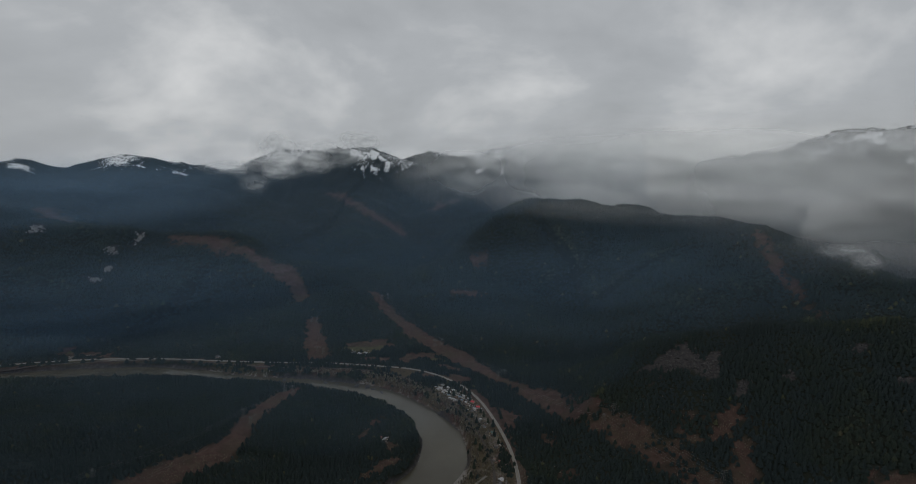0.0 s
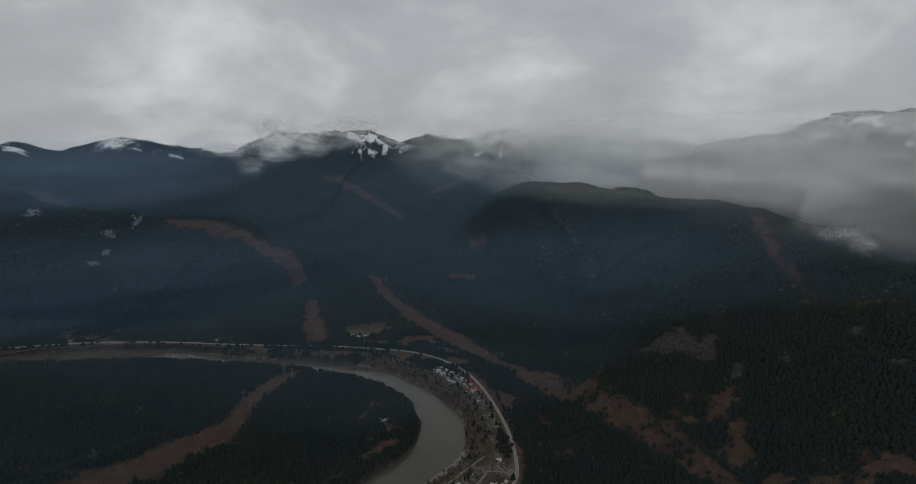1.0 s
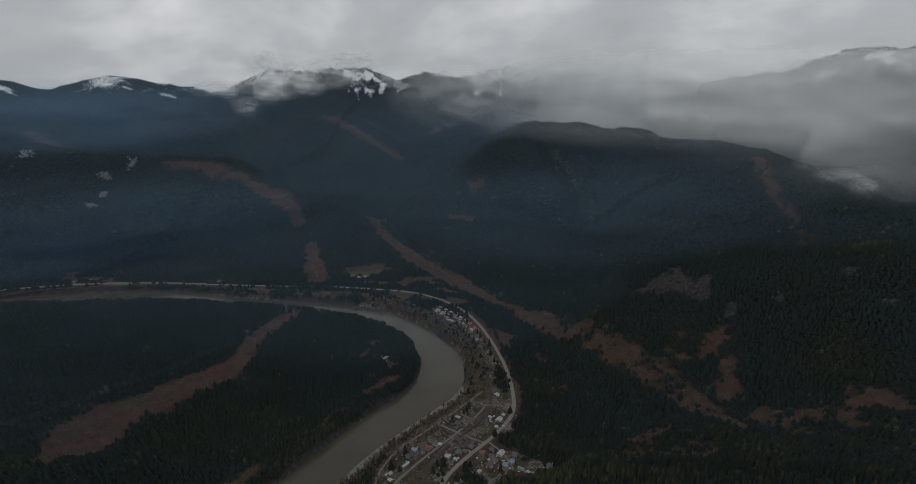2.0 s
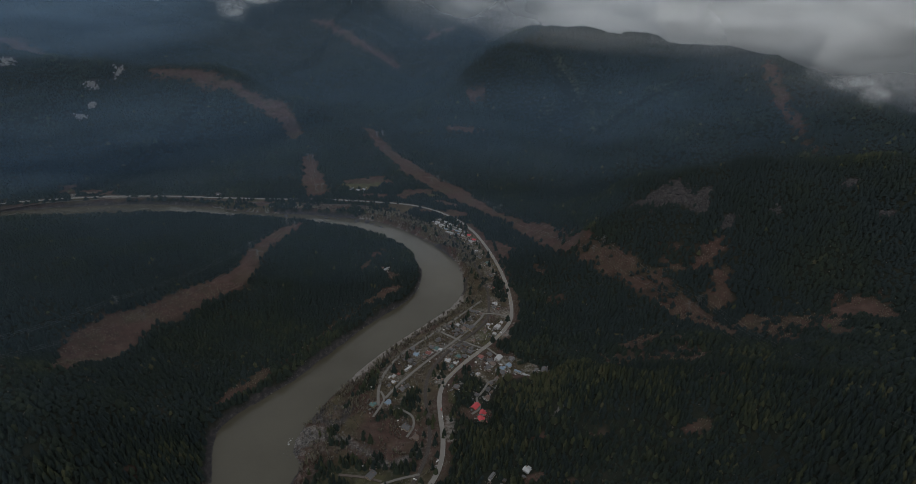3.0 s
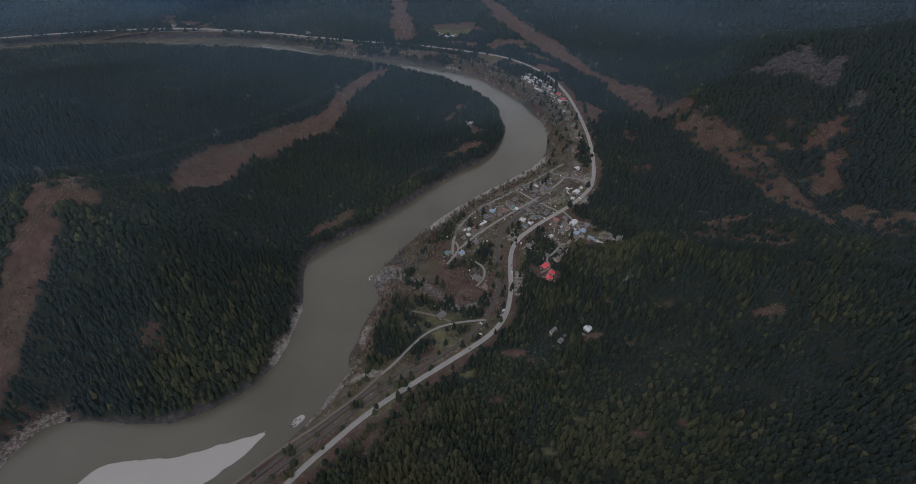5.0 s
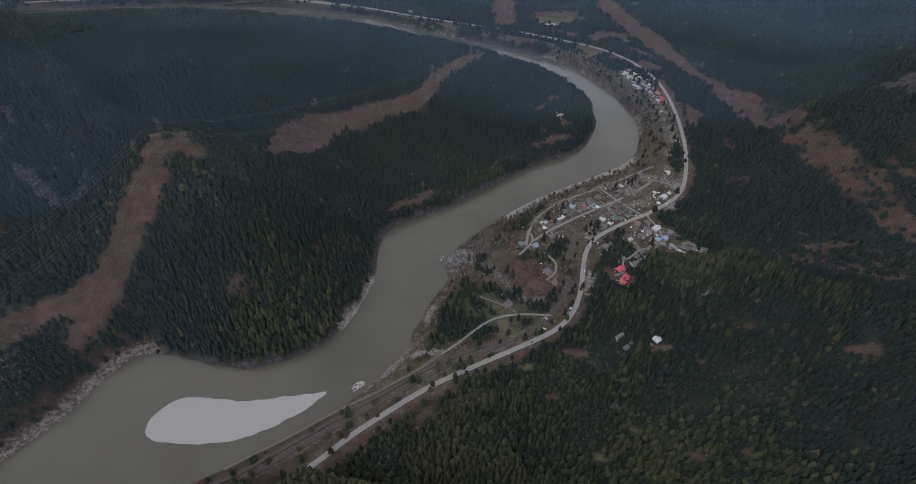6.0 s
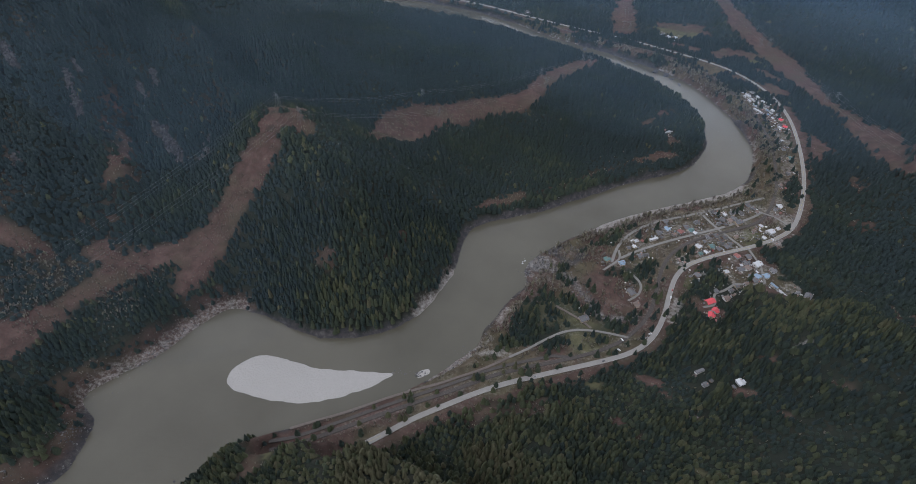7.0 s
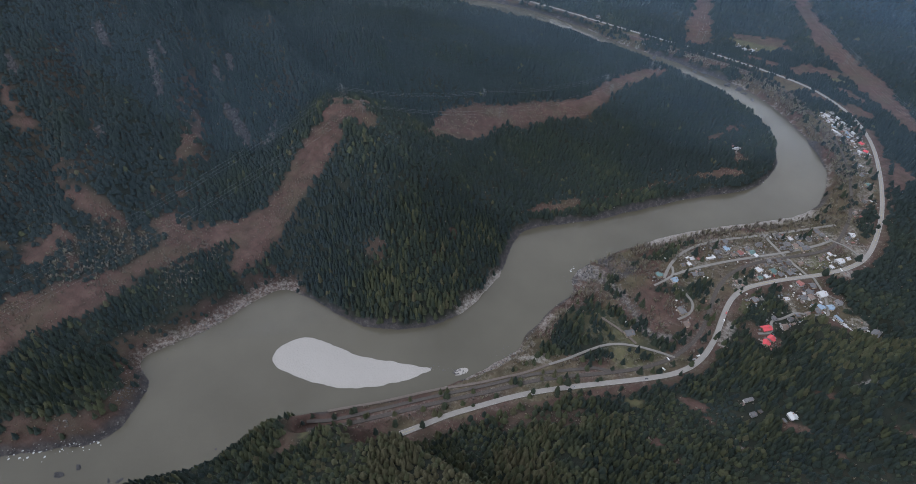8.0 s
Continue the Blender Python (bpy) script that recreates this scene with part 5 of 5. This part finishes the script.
def lump(rng):
    """A broken rock of unit size."""
    bm = bmesh.new()
    bmesh.ops.create_icosphere(bm, subdivisions=1, radius=0.5)
    for v in bm.verts:
        v.co *= rng.uniform(0.65, 1.25)
        v.co.z *= 0.7
    bm.verts.index_update()
    out = np.array([v.co for v in bm.verts]), np.array([[v.index for v in f.verts] for f in bm.faces])
    bm.free()
    return out


LUMPS = [lump(RNG) for _ in range(8)]


def rock_material():
    m, t, b = nodes_of("river_rock")
    c = ramp_node(t, math_node(t, "ADD", math_node(t, "MULTIPLY", attribute_node(t, "tone"), 0.6), math_node(t, "MULTIPLY", noise_node(t, 0.6, 6, 0.7), 0.5)),
                  [(0.3, (0.022, 0.022, 0.024)), (0.6, (0.06, 0.056, 0.055)), (0.9, (0.2, 0.195, 0.19))])
    t.links.new(c, b.inputs["Base Color"])
    b.inputs["Roughness"].default_value = 0.85
    bump(t, b, noise_node(t, 2.0, 6), 0.5, 0.2)
    return m


ROCK = rock_material()


def scatter_rocks():
    rng = np.random.RandomState(31)
    edge = dense(np.vstack([RIVER, RIVER[:1]]), 1.6)
    edge = edge[(edge[:, 1] > -250) & (edge[:, 0] > -1300)]
    p = np.repeat(edge, 2, axis=0)
    p = p + rng.normal(0, 3.0, p.shape)
    d, b = sample(MD, *p.T), beaches(*p.T)
    keep = (d > -2) & (d < 8) & (rng.rand(len(p)) < 0.62 - 0.45 * b)
    extra = []
    for cx, cy, rx, ry, n in ((-205, 584, 30, 14, 700), (-222, 562, 16, 8, 250), (-120, 550, 24, 12, 200), (-60, 535, 14, 8, 90), (-80, 1300, 60, 10, 0), (-20, 694, 12, 10, 120), (-556, 30, 16, 20, 260), (-545, -40, 22, 18, 260), (-578, 150, 9, 90, 700), (-178, 640, 20, 14, 160), (-180, 600, 24, 24, 260), (-150, 560, 40, 14, 260), (478, 1062, 40, 34, 150), (-230, 380, 14, 24, 200)):
        extra.append(np.c_[rng.normal(cx, rx * 0.6, n), rng.normal(cy, ry * 0.6, n)])
    s = rng.rand(260)[:, None]
    extra.append(np.array([-288.0, 306.0]) + s * np.array([38.0, 20.0]) + rng.normal(0, 3.0, (260, 2)))
    shore = dense(OUTER_LINE, 0.8)
    shore = shore[(shore[:, 1] > 60) & (shore[:, 1] < 450)]
    extra.append(shore + rng.normal(0, 2.2, shore.shape) + np.array([2.0, -1.5]))
    p = np.vstack([p[keep]] + extra)
    s = 0.7 + 2.2 * rng.rand(len(p)) ** 4
    z = np.maximum(sample(MZ, *p.T), -0.5) + 0.2
    scatter("bank_boulders", ROCK, LUMPS, p[:, 0], p[:, 1], z, s, s * 1.2, np.where((p[:, 0] < -300) & (p[:, 1] > 255), 0.4, 0.85) * rng.rand(len(p)), "grey and dark boulders strewn along the river banks", "boulders")


scatter_rocks()



def scatter_foam():
    """Broken white water where side streams run in over rocks."""
    rng = np.random.RandomState(43)
    a, b = np.array([-590.0, -100.0]), np.array([-526.0, -14.0])
    s = rng.rand(60)[:, None]
    p = np.vstack([a + s * (b - a) + rng.normal(0, 5, (60, 2)), np.c_[rng.normal(-237, 1.5, 7), rng.normal(582, 6, 7)]])
    w = 0.7 + 1.7 * rng.rand(len(p)) ** 2
    z = np.maximum(sample(MZ, *p.T), 0) + 0.42
    scatter("white_water", plain("foam", (0.26, 0.27, 0.265), 0.6, 0.3, 0.6), LUMPS, p[:, 0], p[:, 1], z, np.full(len(p), 0.3), w * 1.4, rng.rand(len(p)), "broken white water over rocks at the bank", "rapids")


scatter_foam()


def scatter_outcrops():
    """Upright slabs and ledges of the rock faces over the forest."""
    rng = np.random.RandomState(37)
    p = [np.c_[rng.normal(cx, rx * 0.5, 70 + 3 * (rx > 30) * 40), rng.normal(cy, ry * 0.5, 70 + 3 * (rx > 30) * 40)] for cx, cy, rx, ry in ROCKS[:13]]
    p += [dense(c, 1.2)[:, :2].repeat(3, axis=0) + rng.normal(0, c[:, 2].mean() * 0.5, (3 * len(dense(c, 1.2)), 2)) for c in CLIFFS]
    p = np.vstack(p)
    crag = p[:, 1] > 1900
    w = (2.0 + 5.0 * rng.rand(len(p)) ** 2) * np.where(crag, 2.2, 1.0)
    scatter("rock_outcrops", ROCK, LUMPS, p[:, 0], p[:, 1], sample(MZ, *p.T) + 0.6, w * (0.8 + 1.2 * rng.rand(len(p))), w, np.where(crag, 0.75, 0.02) + np.where(crag, 0.25, 0.45) * rng.rand(len(p)), "cracked grey and dark rock outcrops on steep slopes", "rock")


scatter_outcrops()


def build_islet(seed, x, y, r):
    rng = random.Random(seed)
    bm = bmesh.new()
    bmesh.ops.create_icosphere(bm, subdivisions=3, radius=1)
    for v in bm.verts:
        n = noise.noise(v.co * 1.7 + Vector((seed * 3.1, 0, 0))) + 0.5 * noise.noise(v.co * 4.3 + Vector((0, seed, 0)))
        v.co *= 1 + 0.45 * n
        v.co.z *= 0.22
    me = bpy.data.meshes.new("rock_islet")
    bm.to_mesh(me)
    bm.free()
    me.materials.append(ROCK)
    ob = new("rock_islet", me)
    ob.matrix_basis = pose(x, y, -0.3, 0, 0, rng.uniform(0, 360)) @ Matrix.Diagonal((r, r * 0.55, r, 1))
    tagged(ob, "low dark rock islet standing in the river", "rock", "river rocks")


for i, (x, y, r) in enumerate([(-352, 1410, 9), (-328, 1420, 12), (-318, 1404, 7), (-262, 1388, 13), (-232, 1382, 14), (-215, 1368, 8), (-470, 1428, 10), (-190, 1346, 8), (-461, -26, 4), (-470, -34, 3), (-521, -66, 6), (-512, -48, 5), (-410, 62, 2.5)]):
    build_islet(i, x, y, r)


# ---------------------------------------------------------------- yard clutter
def crate(rng):
    bm = boxes((-0.5, 0.5, -0.5, 0.5, 0.0, rng.uniform(0.7, 1.0)), (-0.2, rng.uniform(0.2, 0.7), -0.7, 0.3, 0.0, rng.uniform(0.3, 0.6)))
    bmesh.ops.triangulate(bm, faces=bm.faces)
    bm.verts.index_update()
    out = np.array([v.co for v in bm.verts]), np.array([[v.index for v in f.verts] for f in bm.faces])
    bm.free()
    return out


def junk_material():
    m, t, b = nodes_of("yard_junk")
    c = ramp_node(t, attribute_node(t, "tone"), [(0.0, (0.03, 0.03, 0.03)), (0.3, (0.10, 0.085, 0.07)), (0.5, (0.2, 0.19, 0.18)), (0.62, (0.10, 0.14, 0.17)), (0.72, (0.22, 0.10, 0.07)), (0.85, (0.45, 0.45, 0.44)), (1.0, (0.6, 0.6, 0.59))])
    c = mix_node(t, math_node(t, "MULTIPLY", noise_node(t, 1.5, 5), 0.5), c, (0.06, 0.055, 0.05))
    t.links.new(c, b.inputs["Base Color"])
    b.inputs["Roughness"].default_value = 0.75
    return m


def scatter_clutter():
    """Firewood, bins, boats, fences and scrap in the yards, thickest round the homes."""
    rng = np.random.RandomState(61)
    p = np.repeat(np.array(home_places), 15, axis=0)
    p = p + rng.normal(0, 8.0, p.shape)
    p = np.vstack([p, np.c_[rng.normal(-20, 7, 40), rng.normal(694, 8, 40)], np.c_[rng.normal(112, 4, 25), rng.normal(870, 22, 25)], np.c_[rng.normal(-65, 8, 30), rng.normal(605, 12, 30)]])
    keep = (sample(MD, *p.T) > 22) & (p[:, 1] > 520)
    for line, w in [(HIGHWAY, 6), (RAIL, 5)] + [(s, 4) for s in STREETS.values()]:
        keep &= line_distance(p[:, 0], p[:, 1], line)[0] > w
    for hx, hy in home_places:
        keep &= np.hypot(p[:, 0] - hx, p[:, 1] - hy) > 4.6
    p = p[keep]
    s = 0.7 + 2.2 * rng.rand(len(p)) ** 2
    scatter("yard_clutter", junk_material(), [crate(RNG) for _ in range(8)], p[:, 0], p[:, 1], sample(MZ, *p.T) + 0.35, 0.6 + 0.9 * rng.rand(len(p)), s, rng.rand(len(p)), "scattered yard clutter, firewood and scrap round village homes", "clutter")


scatter_clutter()

# ---------------------------------------------------------------- low cloud, mist and haze sheets
def mist_material():
    m, t, b = nodes_of("mist")
    t.nodes.remove(b)
    n = t.nodes.new
    torn = ramp_node(t, noise_node(t, 0.0022, 4, 0.5), [(0.3, (0.55, 0.55, 0.55)), (0.68, (1, 1, 1))])
    rags = ramp_node(t, noise_node(t, 0.006, 3, 0.5), [(0.3, (0, 0, 0)), (0.68, (1, 1, 1))])
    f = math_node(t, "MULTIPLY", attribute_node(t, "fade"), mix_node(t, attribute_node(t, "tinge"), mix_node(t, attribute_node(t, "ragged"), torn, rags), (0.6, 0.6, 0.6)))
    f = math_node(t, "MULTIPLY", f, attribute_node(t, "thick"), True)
    # full tinge paints the sheet the blue of distance haze
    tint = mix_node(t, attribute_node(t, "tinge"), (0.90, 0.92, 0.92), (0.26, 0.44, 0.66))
    d, tr, cl, m1, m2 = n("ShaderNodeBsdfDiffuse"), n("ShaderNodeBsdfTranslucent"), n("ShaderNodeBsdfTransparent"), n("ShaderNodeMixShader"), n("ShaderNodeMixShader")
    t.links.new(tint, d.inputs[0])
    t.links.new(tint, tr.inputs[0])
    t.links.new(d.outputs[0], m1.inputs[1])
    t.links.new(tr.outputs[0], m1.inputs[2])
    m1.inputs[0].default_value = 0.2
    t.links.new(f, m2.inputs[0])
    t.links.new(cl.outputs[0], m2.inputs[1])
    t.links.new(m1.outputs[0], m2.inputs[2])
    t.links.new(m2.outputs[0], t.nodes["Material Output"].inputs["Surface"])
    return m


MIST = mist_material()


def build_mist(name, x, y, z, wide, high, density, blue, seed, label):
    """A billowing veil of cloud, or a tinted sheet imitating haze: a bulging shell that thins out towards its rim."""
    u, v = np.meshgrid(np.linspace(-1, 1, 41), np.linspace(-1, 1, 25), indexing="ij")
    r2 = np.clip(u * u + v * v, 0, 2)
    facing = math.atan2(y, x)
    bulge = (1 - np.clip(r2, 0, 1)) * min(wide, high, 700) * 0.18 + (wide < 5000) * fbm(u * 300 + seed * 77, v * 300, 160, 4, 401) * high * 0.22
    ax, ay = -math.sin(facing), math.cos(facing)
    lean = v * high * 0.12
    vx = x + ax * u * wide / 2 - math.cos(facing) * (bulge - lean)
    vy = y + ay * u * wide / 2 - math.sin(facing) * (bulge - lean)
    vz = z + v * high / 2
    fade = np.clip(1 - r2, 0, 1) ** 1.2 if wide < 5000 else np.clip(1 - u ** 6, 0, 1) * np.clip(1 - v * v, 0, 1) ** 1.2
    idx = np.arange(u.size).reshape(u.shape)
    faces = np.stack([idx[:-1, :-1], idx[1:, :-1], idx[1:, 1:], idx[:-1, 1:]], -1).reshape(-1, 4)
    faces = faces[(fade.ravel()[faces] > 0).any(axis=1)]
    full = np.full(u.shape, 1.0)
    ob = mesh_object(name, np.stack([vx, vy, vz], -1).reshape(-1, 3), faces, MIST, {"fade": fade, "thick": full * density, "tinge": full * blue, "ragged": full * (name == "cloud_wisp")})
    tagged(ob, label, "cloud", "low clouds", "stuff")


MIST_WORDS = {'mist_bank': 'soft grey mist bank hanging before the mountains', 'mist_veil': 'thin grey mist veil drifting over the ridge', 'cloud_wisp': 'torn white cloud wisp clinging to the slope', 'valley_haze': 'thin bluish haze lying in the far valley'}
MISTS = [
    ('mist_bank', 1274, 2770, 493, 2777, 760, 0.78, 0),
    ('mist_bank', 1611, 2166, 505, 1931, 702, 0.58, 0),
    ('mist_bank', 1119, 3421, 630, 2340, 390, 0.85, 0),
    ('mist_bank', 685, 3432, 550, 1289, 530, 0.60, 0),
    ('mist_bank', 1614, 1908, 329, 1307, 599, 0.12, 0),
    ('mist_veil', 847, 2191, 437, 1684, 224, 0.22, 0),
    ('mist_veil', 1161, 1628, 359, 1003, 261, 0.06, 0),
    ('mist_veil', 58, 3349, 550, 943, 471, 0.5, 0),
    ('cloud_wisp', 1177, 2650, 489, 100, 163, 0.55, 0),
    ('cloud_wisp', 1157, 1569, 338, 170, 59, 0.45, 0),
    ('cloud_wisp', 1171, 1496, 320, 91, 66, 0.55, 0),
    ('cloud_wisp', 1139, 1704, 348, 107, 53, 0.30, 0),
]
MISTS += [
    ('cloud_wisp', -1274, 3205, 563, 448, 104, 0.80, 0),
    ('cloud_wisp', -1124, 3261, 549, 448, 164, 0.90, 0),
    ('cloud_wisp', -978, 3360, 583, 530, 182, 0.95, 0),
    ('cloud_wisp', -795, 3510, 656, 624, 202, 1.00, 0),
    ('cloud_wisp', -1101, 3427, 679, 343, 312, 0.70, 0),
    ('cloud_wisp', -1155, 3144, 475, 188, 130, 0.45, 0),
    ('cloud_wisp', -630, 3645, 735, 481, 144, 0.70, 0),
    # blue-tinted sheets from here on, added to imitate haze of the air
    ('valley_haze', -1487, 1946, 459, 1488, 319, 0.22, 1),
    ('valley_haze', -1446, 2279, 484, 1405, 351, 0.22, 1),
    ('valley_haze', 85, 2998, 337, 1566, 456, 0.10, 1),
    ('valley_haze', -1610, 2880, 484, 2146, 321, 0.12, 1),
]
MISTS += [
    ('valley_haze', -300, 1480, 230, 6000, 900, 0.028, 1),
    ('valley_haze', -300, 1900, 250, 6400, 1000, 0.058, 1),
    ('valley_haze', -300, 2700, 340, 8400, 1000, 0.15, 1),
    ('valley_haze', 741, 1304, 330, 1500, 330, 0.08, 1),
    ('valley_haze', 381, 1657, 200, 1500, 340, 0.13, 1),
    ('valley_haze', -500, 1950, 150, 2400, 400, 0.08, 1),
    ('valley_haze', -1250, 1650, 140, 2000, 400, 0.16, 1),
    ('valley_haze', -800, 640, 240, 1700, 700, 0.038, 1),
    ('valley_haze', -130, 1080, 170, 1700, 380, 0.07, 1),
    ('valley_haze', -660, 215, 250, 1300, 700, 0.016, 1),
]
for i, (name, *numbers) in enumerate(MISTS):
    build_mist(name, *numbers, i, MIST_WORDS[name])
